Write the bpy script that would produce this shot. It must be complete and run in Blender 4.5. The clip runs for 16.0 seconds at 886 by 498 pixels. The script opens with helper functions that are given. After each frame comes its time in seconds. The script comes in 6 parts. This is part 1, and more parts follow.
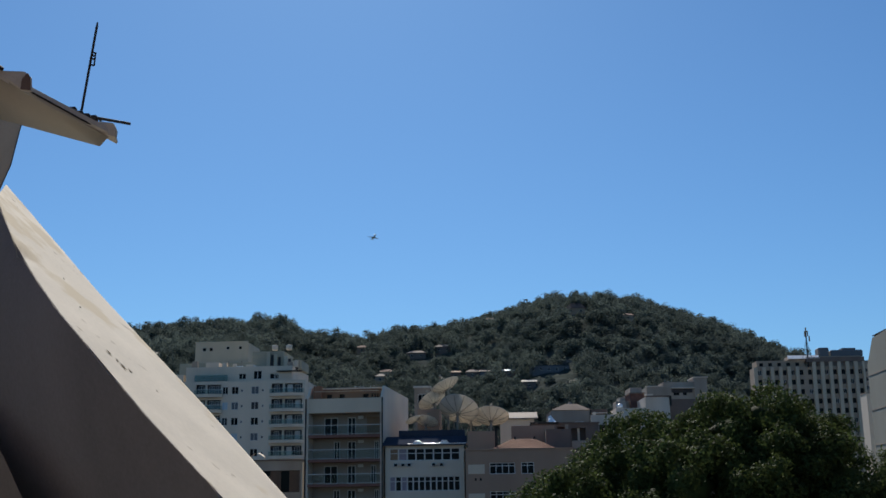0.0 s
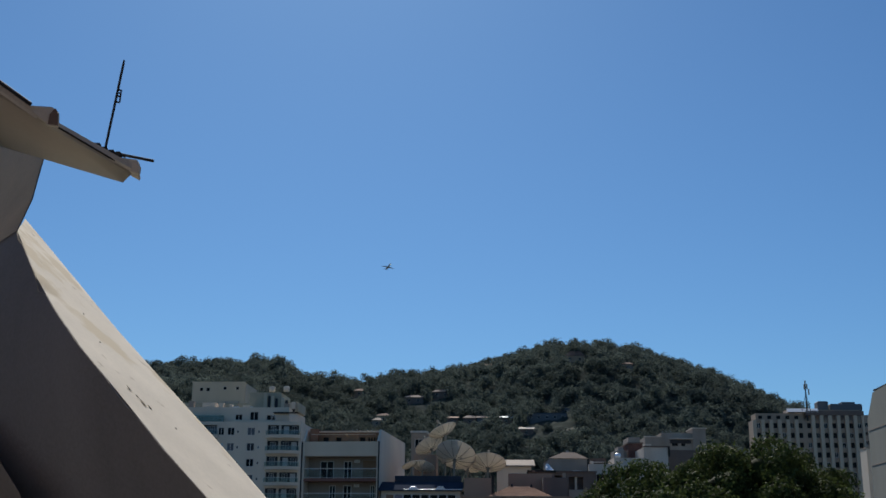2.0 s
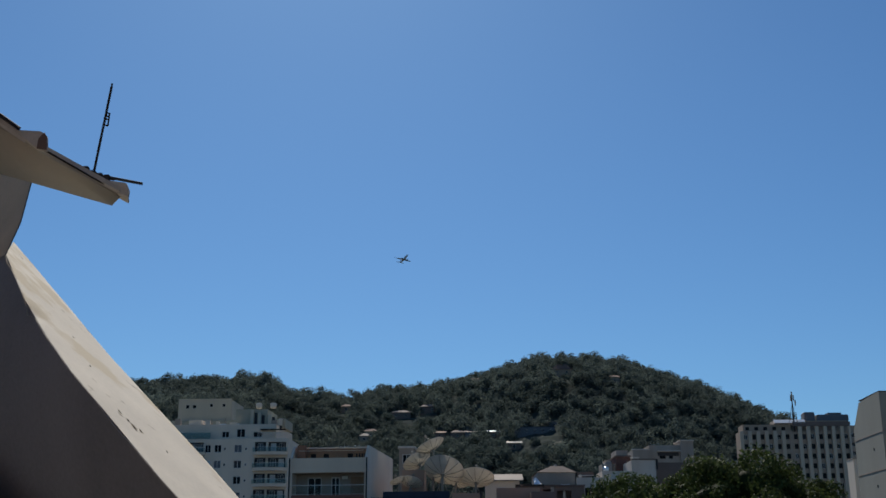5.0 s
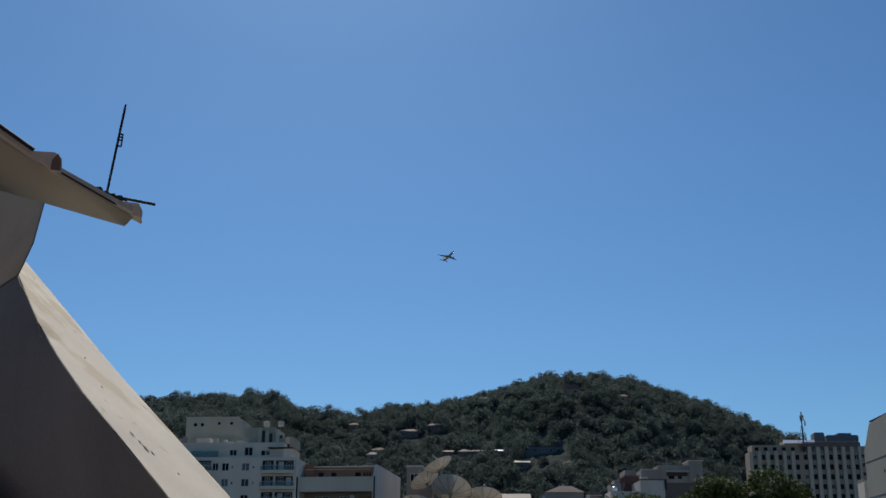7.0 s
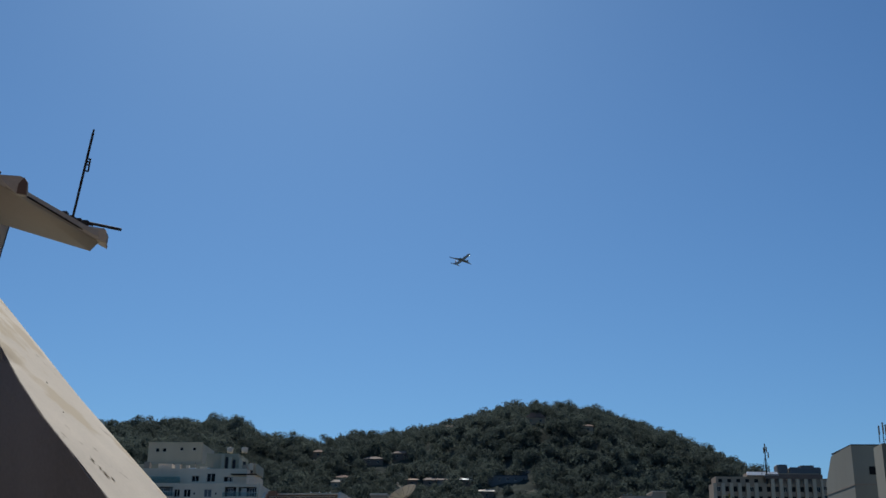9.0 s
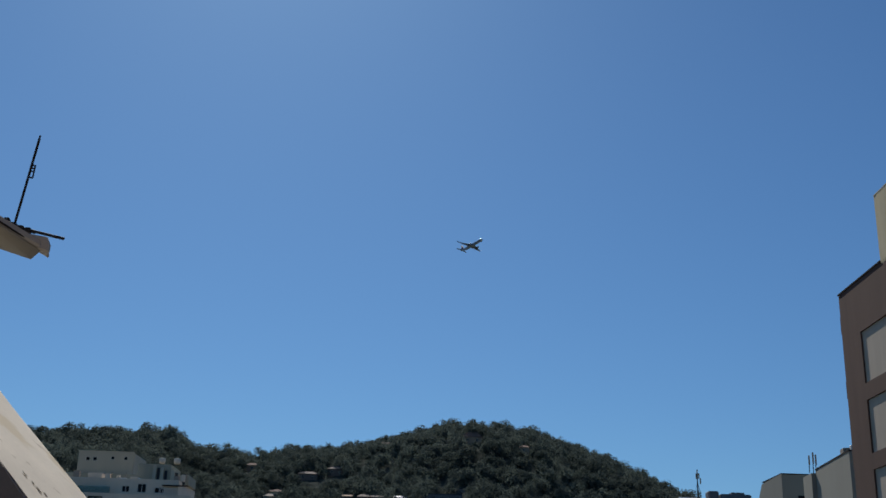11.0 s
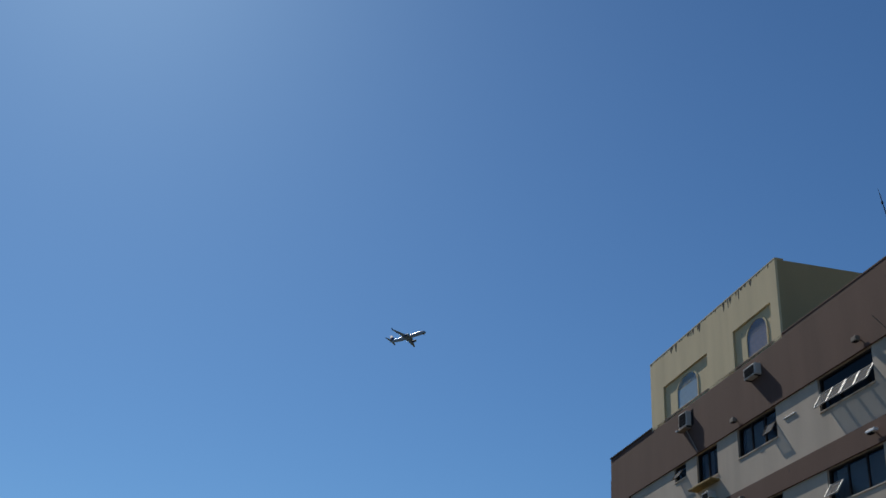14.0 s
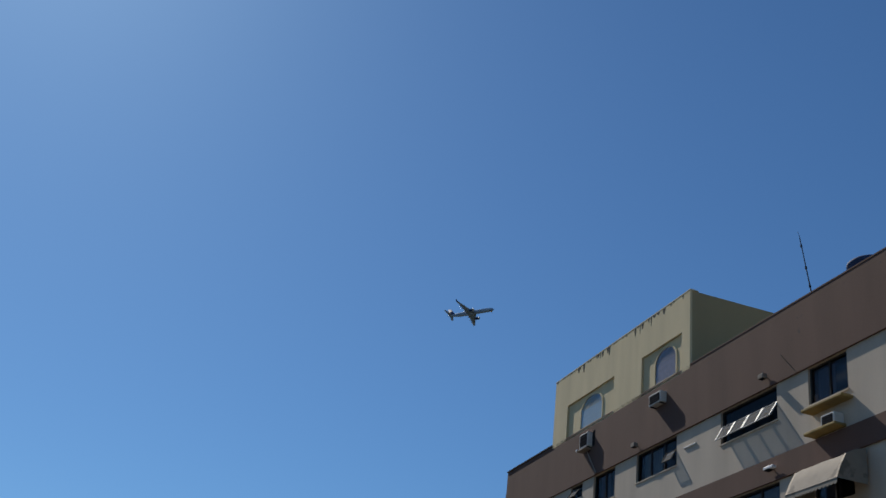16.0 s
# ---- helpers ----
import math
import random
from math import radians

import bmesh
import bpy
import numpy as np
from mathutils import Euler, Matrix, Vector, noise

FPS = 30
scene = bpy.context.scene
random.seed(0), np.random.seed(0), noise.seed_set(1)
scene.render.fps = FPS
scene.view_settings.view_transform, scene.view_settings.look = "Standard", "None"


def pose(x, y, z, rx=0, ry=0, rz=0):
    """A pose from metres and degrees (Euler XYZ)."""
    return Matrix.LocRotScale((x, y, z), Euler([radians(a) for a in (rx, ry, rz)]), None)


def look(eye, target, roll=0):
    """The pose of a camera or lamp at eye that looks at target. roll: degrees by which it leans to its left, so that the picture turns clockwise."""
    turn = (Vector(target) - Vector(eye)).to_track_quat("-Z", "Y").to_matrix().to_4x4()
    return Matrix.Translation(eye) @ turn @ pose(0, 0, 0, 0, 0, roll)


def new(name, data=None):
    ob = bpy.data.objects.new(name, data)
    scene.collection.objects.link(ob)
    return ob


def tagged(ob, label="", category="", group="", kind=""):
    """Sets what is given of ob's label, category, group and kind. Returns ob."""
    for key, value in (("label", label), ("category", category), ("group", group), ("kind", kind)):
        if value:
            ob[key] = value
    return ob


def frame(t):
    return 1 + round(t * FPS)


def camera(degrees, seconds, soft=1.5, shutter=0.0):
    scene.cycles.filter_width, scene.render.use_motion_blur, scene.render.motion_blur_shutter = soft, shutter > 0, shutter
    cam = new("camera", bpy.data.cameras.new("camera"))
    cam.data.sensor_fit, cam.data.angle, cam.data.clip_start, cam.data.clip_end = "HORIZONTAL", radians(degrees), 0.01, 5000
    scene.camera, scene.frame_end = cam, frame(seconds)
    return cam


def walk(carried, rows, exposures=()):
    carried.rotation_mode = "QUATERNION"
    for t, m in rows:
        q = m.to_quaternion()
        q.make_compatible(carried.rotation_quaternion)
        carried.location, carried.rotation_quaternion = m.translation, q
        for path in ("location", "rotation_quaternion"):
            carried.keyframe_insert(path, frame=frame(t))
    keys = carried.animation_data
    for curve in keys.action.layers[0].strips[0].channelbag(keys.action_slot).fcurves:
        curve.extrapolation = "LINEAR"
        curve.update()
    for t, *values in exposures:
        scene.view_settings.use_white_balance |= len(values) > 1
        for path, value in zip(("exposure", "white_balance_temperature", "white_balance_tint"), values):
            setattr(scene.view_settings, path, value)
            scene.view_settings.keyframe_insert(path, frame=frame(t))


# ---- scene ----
cam = camera(43.0, 16.0, soft=1.55)

CAMERA_ROWS = [
    (0, pose(0.152, -0.033, 11.999, 103.04, 0.69, 0.01)),
    (0.5, pose(0.129, -0.006, 12.002, 104.38, 0.64, 0.13)),
    (1, pose(0.104, -0.029, 11.993, 104.81, -0.28, -0.26)),
    (1.5, pose(0.088, -0.034, 11.993, 105.29, -0.03, 0.07)),
    (2, pose(0.072, -0.039, 11.992, 105.31, -0.55, -0.29)),
    (2.5, pose(0.061, -0.047, 11.993, 105.07, -0.19, -0.25)),
    (3, pose(0.058, -0.056, 11.995, 105.1, 0.05, -0.41)),
    (3.5, pose(0.063, -0.063, 12.002, 105.3, 0.34, -0.59)),
    (4, pose(0.066, -0.074, 12.005, 105.73, -0.09, -1.16)),
    (6.5, pose(0.048, -0.063, 12.016, 106.41, 0.4, -0.14)),
    (7, pose(0.045, -0.067, 12.021, 106.99, -0.14, -0.48)),
    (7.5, pose(0.042, -0.071, 12.021, 107.35, -0.31, -0.85)),
    (8, pose(0.054, -0.088, 12.018, 107.6, 0.15, -1.14)),
    (8.5, pose(0.056, -0.107, 12.017, 108.09, -0.1, -1.72)),
    (11, pose(0.034, -0.102, 12.046, 109.33, -1.66, -5.74)),
    (11.5, pose(-0.039, -0.083, 12.01, 110.92, -1.16, -8.17)),
    (12, pose(0.021, -0.137, 12.001, 113.37, -0.93, -9.93)),
    (12.5, pose(0.066, -0.171, 11.996, 114.65, -1.2, -11.66)),
    (13, pose(0.035, -0.087, 11.981, 115.68, -1.69, -13.93)),
    (13.5, pose(-0.024, 0.032, 11.978, 116.38, -1.81, -15.72)),
    (14, pose(-0.084, 0.113, 11.969, 117, -2.99, -17.85)),
    (14.5, pose(-0.156, 0.205, 11.985, 116.86, -3.51, -19.05)),
    (15, pose(-0.229, 0.304, 12.004, 116.89, -4.32, -20.59)),
    (15.5, pose(-0.307, 0.408, 12.024, 117.27, -4.78, -22.06)),
    (16, pose(-0.364, 0.481, 12.05, 117.65, -6.15, -24.59)),
]
# time, place, heading (clockwise from +y), nose up, bank
PLANE_ROWS = [
    (0, -152.2, 2510.9, 623.1, 163.0, 7.0, -9.0),
    (0.5, -140.0, 2426.2, 609.5, 162.7, 7.0, -9.0),
    (1, -128.3, 2343.3, 595.5, 162.4, 6.9, -9.1),
    (1.5, -114.5, 2261.6, 582.9, 162.1, 6.9, -9.1),
    (2, -104.1, 2181.1, 570.9, 161.8, 6.9, -9.1),
    (2.5, -92.6, 2102.8, 556.5, 161.4, 6.8, -9.2),
    (3, -80.0, 2026.0, 543.2, 161.1, 6.8, -9.2),
    (3.5, -68.3, 1950.3, 530.8, 160.8, 6.8, -9.2),
    (4, -58.6, 1876.2, 518.0, 160.5, 6.8, -9.2),
    (6.5, 5.1, 1527.6, 459.7, 158.3, 6.6, -9.4),
    (7, 18.9, 1462.3, 448.3, 157.9, 6.6, -9.4),
    (7.5, 31.1, 1398.7, 436.5, 157.4, 6.5, -9.5),
    (8, 43.5, 1336.0, 426.6, 157.0, 6.5, -9.5),
    (8.5, 56.0, 1289.2, 419.4, 156.2, 6.1, -9.4),
    (11, 124.0, 1056.0, 389.3, 152.5, 4.2, -9.0),
    (11.5, 136.8, 1011.3, 381.4, 151.5, 3.6, -9.4),
    (12, 147.9, 966.8, 374.8, 150.5, 3.1, -9.9),
    (12.5, 160.9, 922.9, 367.7, 149.5, 2.5, -10.3),
    (13, 176.4, 883.4, 362.2, 148.8, 2.4, -10.7),
    (13.5, 192.7, 843.7, 357.3, 148.0, 2.2, -11.1),
    (14, 210.1, 803.4, 353.6, 147.2, 2.1, -11.6),
    (14.5, 226.4, 764.3, 348.2, 146.5, 1.9, -12.0),
    (15, 248.6, 736.5, 348.1, 146.0, 1.8, -13.3),
    (15.5, 270.0, 708.3, 347.3, 145.5, 1.6, -14.7),
    (16, 292.2, 678.5, 347.0, 145.0, 1.5, -16.0),
]

walk(cam, CAMERA_ROWS, exposures=[(0.0, 0.33), (0.5, 0.25), (1.0, 0.22), (1.5, 0.2), (2.0, 0.12), (4.0, 0.07), (8.5, 0.02), (12.0, -0.08), (14.0, 0.0), (16.0, 0.1)])

# ---- light ----
SUN_AZ, SUN_EL = -6.5, 44.0   # clockwise from +y, above the horizon
world = bpy.data.worlds.new("sky")
scene.world = world
world.use_nodes = True
wn, wl = world.node_tree.nodes, world.node_tree.links
sky = wn.new("ShaderNodeTexSky")
sky.sky_type = "NISHITA"
sky.sun_disc = False
sky.sun_elevation, sky.sun_rotation = radians(SUN_EL), radians(SUN_AZ)
sky.altitude, sky.air_density, sky.dust_density, sky.ozone_density = 0.0, 1.0, 0.33, 5.0
tint = wn.new("ShaderNodeVectorMath")
tint.operation = "MULTIPLY"
tint.inputs[1].default_value = (0.665, 1.0, 1.23)
wl.new(sky.outputs[0], tint.inputs[0])
wl.new(tint.outputs[0], wn["Background"].inputs[0])
wn["Background"].inputs[1].default_value = 0.0585

sun = new("sun", bpy.data.lights.new("sun", "SUN"))
sun.data.energy, sun.data.angle, sun.data.color = 3.7, radians(0.53), (1.0, 0.95, 0.87)
sun.matrix_world = look((0, 0, 0), (-math.sin(radians(SUN_AZ)) * math.cos(radians(SUN_EL)), -math.cos(radians(SUN_AZ)) * math.cos(radians(SUN_EL)), -math.sin(radians(SUN_EL))))
scene.view_settings.exposure = 0.0


# ---- materials ----
def mat(name, color, rough=0.8, vary=0.12, scale=3.0, fine=40.0, bump=0.15, metal=0.0, stain=0.0, island=0.0, obj=0.0, streak=False, spec=0.4):
    """A procedural surface: base colour with variation at two scales, streaks or stains, and fine relief."""
    m = bpy.data.materials.new(name)
    m.use_nodes = True
    n, l = m.node_tree.nodes, m.node_tree.links
    bsdf = n["Principled BSDF"]
    bsdf.inputs["Roughness"].default_value = rough
    bsdf.inputs["Metallic"].default_value = metal
    bsdf.inputs["Specular IOR Level"].default_value = spec
    co = n.new("ShaderNodeTexCoord")
    big, small = n.new("ShaderNodeTexNoise"), n.new("ShaderNodeTexNoise")
    mp = n.new("ShaderNodeMapping")
    if streak:
        mp.inputs["Scale"].default_value = (1.0, 1.0, 0.18)
    l.new(co.outputs["Object"], mp.inputs["Vector"])
    for t, s, d in ((big, scale, 4.0), (small, fine, 3.0)):
        t.inputs["Scale"].default_value, t.inputs["Detail"].default_value = s, d
    l.new(mp.outputs[0], big.inputs["Vector"])
    l.new(co.outputs["Object"], small.inputs["Vector"])
    add = n.new("ShaderNodeMath")
    add.operation = "MULTIPLY_ADD"
    l.new(small.outputs["Fac"], add.inputs[0])
    add.inputs[1].default_value = 0.35
    l.new(big.outputs["Fac"], add.inputs[2])
    ramp = n.new("ShaderNodeMapRange")
    ramp.inputs["From Min"].default_value, ramp.inputs["From Max"].default_value = 0.4, 0.95
    ramp.inputs["To Min"].default_value, ramp.inputs["To Max"].default_value = 1.0 - vary - stain, 1.0 + vary
    l.new(add.outputs[0], ramp.inputs["Value"])
    val = ramp.outputs["Result"]
    for amount, node, out in ((island, "ShaderNodeNewGeometry", "Random Per Island"), (obj, "ShaderNodeObjectInfo", "Random")):
        if amount:
            src = n.new(node)
            r2, mul = n.new("ShaderNodeMapRange"), n.new("ShaderNodeMath")
            r2.inputs["To Min"].default_value, r2.inputs["To Max"].default_value = 1.0 - amount, 1.0 + amount
            mul.operation = "MULTIPLY"
            l.new(src.outputs[out], r2.inputs["Value"])
            l.new(val, mul.inputs[0])
            l.new(r2.outputs["Result"], mul.inputs[1])
            val = mul.outputs[0]
    mix = n.new("ShaderNodeVectorMath")
    mix.operation = "SCALE"
    mix.inputs[0].default_value = color
    l.new(val, mix.inputs["Scale"])
    l.new(mix.outputs[0], bsdf.inputs["Base Color"])
    if bump:
        b = n.new("ShaderNodeBump")
        b.inputs["Strength"].default_value, b.inputs["Distance"].default_value = bump, 0.02
        l.new(add.outputs[0], b.inputs["Height"])
        l.new(b.outputs[0], bsdf.inputs["Normal"])
    return m


def plain(name, color, rough=0.5, metal=0.0, emit=0.0):
    m = bpy.data.materials.new(name)
    m.use_nodes = True
    b = m.node_tree.nodes["Principled BSDF"]
    b.inputs["Base Color"].default_value = (*color, 1)
    b.inputs["Roughness"].default_value, b.inputs["Metallic"].default_value = rough, metal
    if emit:
        b.inputs["Emission Color"].default_value, b.inputs["Emission Strength"].default_value = (*color, 1), emit
    return m


M = dict(
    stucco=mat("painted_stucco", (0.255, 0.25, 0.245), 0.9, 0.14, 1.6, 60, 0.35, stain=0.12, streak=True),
    coping=mat("weathered_cement", (0.66, 0.595, 0.49), 0.9, 0.09, 2.6, 60, 0.10, stain=0.10),
    chipped_cement=mat("chipped_cement", (0.30, 0.25, 0.18), 0.95, 0.2, 30, 90, 0.2),
    head_plaster=mat("old_cream_plaster", (0.62, 0.50, 0.34), 0.9, 0.10, 3.0, 60, 0.2, stain=0.08),
    fibro=mat("fibre_cement", (0.58, 0.545, 0.475), 0.85, 0.15, 4.0, 60, 0.3, stain=0.1),
    soffit=mat("cream_board", (0.45, 0.415, 0.345), 0.7, 0.06, 2.0, 40, 0.1),
    dark_metal=mat("dark_metal", (0.03, 0.03, 0.034), 0.75, 0.3, 8, 60, 0.1, spec=0.15),
    brown=mat("brown_render", (0.127, 0.070, 0.050), 0.9, 0.16, 0.9, 22, 0.4, stain=0.05, streak=True),
    grey_panel=mat("light_grey_render", (0.54, 0.45, 0.35), 0.9, 0.13, 0.9, 25, 0.35, stain=0.06, streak=True),
    cream=mat("cream_render", (0.66, 0.54, 0.325), 0.9, 0.10, 1.1, 22, 0.4, stain=0.04, streak=True),
    # the cream render again, with its shade put into a darker olive
    cream_shaded=mat("shaded_cream_render", (0.40, 0.30, 0.155), 0.9, 0.08, 0.7, 30, 0.2, stain=0.06, streak=True),
    soot=mat("soot_stain", (0.035, 0.033, 0.03), 0.95, 0.3, 6, 60, 0.2),
    glass=plain("dark_window_glass", (0.006, 0.007, 0.009), 0.12),
    frame_dark=mat("dark_bronze_frame", (0.045, 0.04, 0.038), 0.85, 0.1, 8, 60, 0.0, spec=0.1),
    frame_white=mat("white_window_frame", (0.62, 0.59, 0.55), 0.5, 0.05, 8, 60, 0.0),
    alu=mat("bare_aluminium", (0.75, 0.75, 0.74), 0.3, 0.05, 8, 60, 0.0, metal=0.9),
    curtain=mat("pale_curtain", (0.55, 0.53, 0.52), 0.95, 0.2, 9, 60, 0.2),
    lilac=mat("lilac_curtain", (0.29, 0.25, 0.285), 0.95, 0.2, 9, 60, 0.2),
    blue_curtain=mat("blue_grey_curtain", (0.42, 0.53, 0.60), 0.95, 0.15, 9, 60, 0.2),
    yellow=mat("ochre_ledge", (0.34, 0.24, 0.085), 0.85, 0.15, 3, 40, 0.2, stain=0.2),
    canvas=mat("pale_canvas", (0.31, 0.265, 0.21), 0.9, 0.1, 3, 60, 0.2),
    ac_body=mat("off_white_casing", (0.62, 0.6, 0.55), 0.6, 0.1, 6, 60, 0.05),
    ac_grille=mat("dark_grille", (0.022, 0.022, 0.024), 1.0, 0.2, 30, 90, 0.2, spec=0.0),
    blue_plastic=mat("blue_plastic", (0.02, 0.05, 0.13), 0.75, 0.1, 3, 40, 0.05),
    white_paint=mat("white_wall", (0.70, 0.60, 0.48), 0.9, 0.07, 0.25, 8, 0.1, stain=0.1, streak=True),
    warm_white=mat("warm_white_wall", (0.68, 0.565, 0.43), 0.9, 0.08, 0.3, 8, 0.1, stain=0.1, streak=True),
    olive_wall=mat("grey_green_wall", (0.388, 0.362, 0.275), 0.9, 0.08, 0.3, 8, 0.1, stain=0.12, streak=True),
    pink=mat("dusty_pink_wall", (0.39, 0.262, 0.185), 0.9, 0.08, 0.3, 8, 0.1, stain=0.1, streak=True),
    red_slab=mat("red_brown_slab", (0.21, 0.105, 0.08), 0.9, 0.1, 0.5, 8, 0.1),
    concrete=mat("grey_concrete", (0.34, 0.28, 0.225), 0.9, 0.12, 0.3, 8, 0.1, stain=0.1, streak=True),
    terracotta=mat("terracotta_tiles", (0.28, 0.135, 0.08), 0.9, 0.2, 0.8, 12, 0.3),
    blue_roof=mat("blue_grey_roof", (0.05, 0.058, 0.078), 1.0, 0.15, 0.8, 12, 0.2, spec=0.0),
    bright_sheet=mat("bright_metal_sheet", (0.86, 0.86, 0.85), 0.38, 0.06, 2, 20, 0.05, metal=0.12, spec=0.8),
    dish=mat("cream_dish_mesh", (0.68, 0.635, 0.55), 0.7, 0.12, 0.8, 12, 0.1, stain=0.1),
    dish_rib=mat("dark_dish_rib", (0.27, 0.245, 0.2), 0.7, 0.1, 2, 12, 0.1),
    # leaf green with distance haze mixed in as a paler, bluer tone
    hazy_leaf=mat("hazy_far_foliage", (0.095, 0.118, 0.103), 0.9, 0.30, 0.025, 0.17, 0.0, island=0.10, spec=0.05),
    leaf=mat("mango_leaf", (0.062, 0.084, 0.027), 0.65, 0.3, 0.5, 6, 0.0, island=0.4, spec=0.06),
    bark=mat("grey_bark", (0.14, 0.11, 0.08), 0.95, 0.25, 3, 30, 0.5),
    terrace=mat("terrace_screed", (0.3, 0.27, 0.235), 0.9, 0.1, 1.0, 20, 0.1),
    plane_white=mat("white_aircraft_paint", (0.36, 0.405, 0.49), 0.25, 0.03, 0.5, 6, 0.0),
    plane_grey=mat("grey_aircraft_paint", (0.32, 0.345, 0.40), 0.5, 0.05, 0.5, 6, 0.0),
    plane_blue=mat("navy_aircraft_paint", (0.02, 0.04, 0.12), 0.65, 0.05, 0.5, 6, 0.0),
    chrome=mat("polished_metal", (0.85, 0.85, 0.86), 0.12, 0.03, 2, 20, 0.0, metal=1.0),
    dark_wall=mat("dark_brown_wall", (0.175, 0.13, 0.11), 0.9, 0.12, 0.6, 20, 0.1),
    # brown of the wall's shaded lower zone, also used for lamp heads
    brown_shade=mat("brown_shade_tone", (0.265, 0.225, 0.18), 0.9, 0.14, 1.6, 60, 0.35, stain=0.12, streak=True),
    ochre_wall=mat("ochre_wall", (0.28, 0.18, 0.115), 0.9, 0.12, 0.6, 12, 0.1),
    # near-black that stands for the shade of unlit rooms and recesses
    shade_dark=mat("room_shade", (0.05, 0.05, 0.055), 0.9, 0.3, 0.5, 6, 0.0),
    cream_far=mat("pale_cream_wall", (0.525, 0.463, 0.35), 0.9, 0.08, 0.3, 8, 0.1, stain=0.1, streak=True),
    panel_far=mat("grey_green_render", (0.303, 0.292, 0.242), 0.9, 0.07, 0.3, 10, 0.1, stain=0.06, streak=True),
    hotel_wall=mat("brownish_office_wall", (0.37, 0.28, 0.21), 0.9, 0.1, 0.2, 6, 0.1),
    rib_white=mat("white_rib", (0.56, 0.455, 0.345), 0.9, 0.08, 0.2, 6, 0.1, stain=0.08, streak=True),
    blue_grey_wall=mat("blue_grey_wall", (0.13, 0.14, 0.155), 0.85, 0.1, 0.2, 6, 0.1),
    frame_bright=mat("bright_sash_frame", (0.38, 0.375, 0.365), 0.8, 0.05, 8, 60, 0.0, spec=0.1),
    dull_render=mat("dull_grey_render", (0.37, 0.315, 0.26), 0.9, 0.15, 0.4, 8, 0.1, stain=0.15, streak=True),
    pale_render=mat("grey_white_render", (0.60, 0.53, 0.45), 0.9, 0.12, 0.4, 8, 0.1, stain=0.15, streak=True),
    dull_brown=mat("dull_brown_render", (0.185, 0.135, 0.11), 0.9, 0.15, 0.4, 8, 0.1, stain=0.15),
    dull_red=mat("old_red_brick", (0.14, 0.07, 0.055), 0.9, 0.2, 1.5, 12, 0.2, stain=0.15),
    timber=mat("brown_timber", (0.12, 0.075, 0.05), 0.7, 0.25, 2, 30, 0.2, streak=True),
    bright_white=mat("bright_white_sheet", (0.82, 0.82, 0.81), 0.5, 0.05, 2, 20, 0.0),
    old_tiles=mat("old_roof_tiles", (0.17, 0.098, 0.072), 0.9, 0.2, 0.8, 12, 0.2),
    hall_roof=mat("blue_grey_sheet_roof", (0.045, 0.06, 0.09), 1.0, 0.1, 0.5, 8, 0.1, spec=0.0),
    roof_grey=mat("pinkish_grey_roof", (0.27, 0.21, 0.175), 0.9, 0.2, 0.6, 8, 0.1, stain=0.1),
    lamp_glow=plain("landing_light", (1.0, 0.97, 0.9), 0.3, 0, 28.0),
)


def glass_sheet(name, tint, gloss):
    """Thin window glass: mostly see-through, with a share of mirror."""
    m = bpy.data.materials.new(name)
    m.use_nodes = True
    n, l = m.node_tree.nodes, m.node_tree.links
    n.remove(n["Principled BSDF"])
    a, b, mix = n.new("ShaderNodeBsdfTransparent"), n.new("ShaderNodeBsdfGlossy"), n.new("ShaderNodeMixShader")
    a.inputs["Color"].default_value = (*tint, 1)
    b.inputs["Roughness"].default_value = 0.03
    f, add = n.new("ShaderNodeFresnel"), n.new("ShaderNodeMath")
    add.inputs[1].default_value = gloss
    l.new(f.outputs[0], add.inputs[0])
    l.new(add.outputs[0], mix.inputs[0])
    l.new(a.outputs[0], mix.inputs[1])
    l.new(b.outputs[0], mix.inputs[2])
    l.new(mix.outputs[0], n["Material Output"].inputs[0])
    return m


def dusty_glass(name, tint, dust):
    """See-through glass under a film of pale dust."""
    m = bpy.data.materials.new(name)
    m.use_nodes = True
    n, l = m.node_tree.nodes, m.node_tree.links
    n.remove(n["Principled BSDF"])
    a, b, mix = n.new("ShaderNodeBsdfTransparent"), n.new("ShaderNodeBsdfDiffuse"), n.new("ShaderNodeMixShader")
    co, noise, rng = n.new("ShaderNodeTexCoord"), n.new("ShaderNodeTexNoise"), n.new("ShaderNodeMapRange")
    a.inputs["Color"].default_value = (*tint, 1)
    b.inputs["Color"].default_value = (0.5, 0.48, 0.45, 1)
    noise.inputs["Scale"].default_value = 6.0
    rng.inputs["To Min"].default_value, rng.inputs["To Max"].default_value = dust * 0.5, dust * 1.5
    l.new(co.outputs["Object"], noise.inputs["Vector"])
    l.new(noise.outputs["Fac"], rng.inputs["Value"])
    l.new(rng.outputs["Result"], mix.inputs[0])
    l.new(a.outputs[0], mix.inputs[1])
    l.new(b.outputs[0], mix.inputs[2])
    l.new(mix.outputs[0], n["Material Output"].inputs[0])
    return m


M["glass"].node_tree.nodes["Principled BSDF"].inputs["Specular IOR Level"].default_value = 0.06
M["thin_glass"] = glass_sheet("thin_window_glass", (0.6, 0.63, 0.65), 0.0)
M["sky_glass"] = glass_sheet("reflecting_glass", (0.85, 0.88, 0.9), 0.10)
M["rail_glass"] = glass_sheet("clear_rail_glass", (0.9, 0.92, 0.92), 0.03)
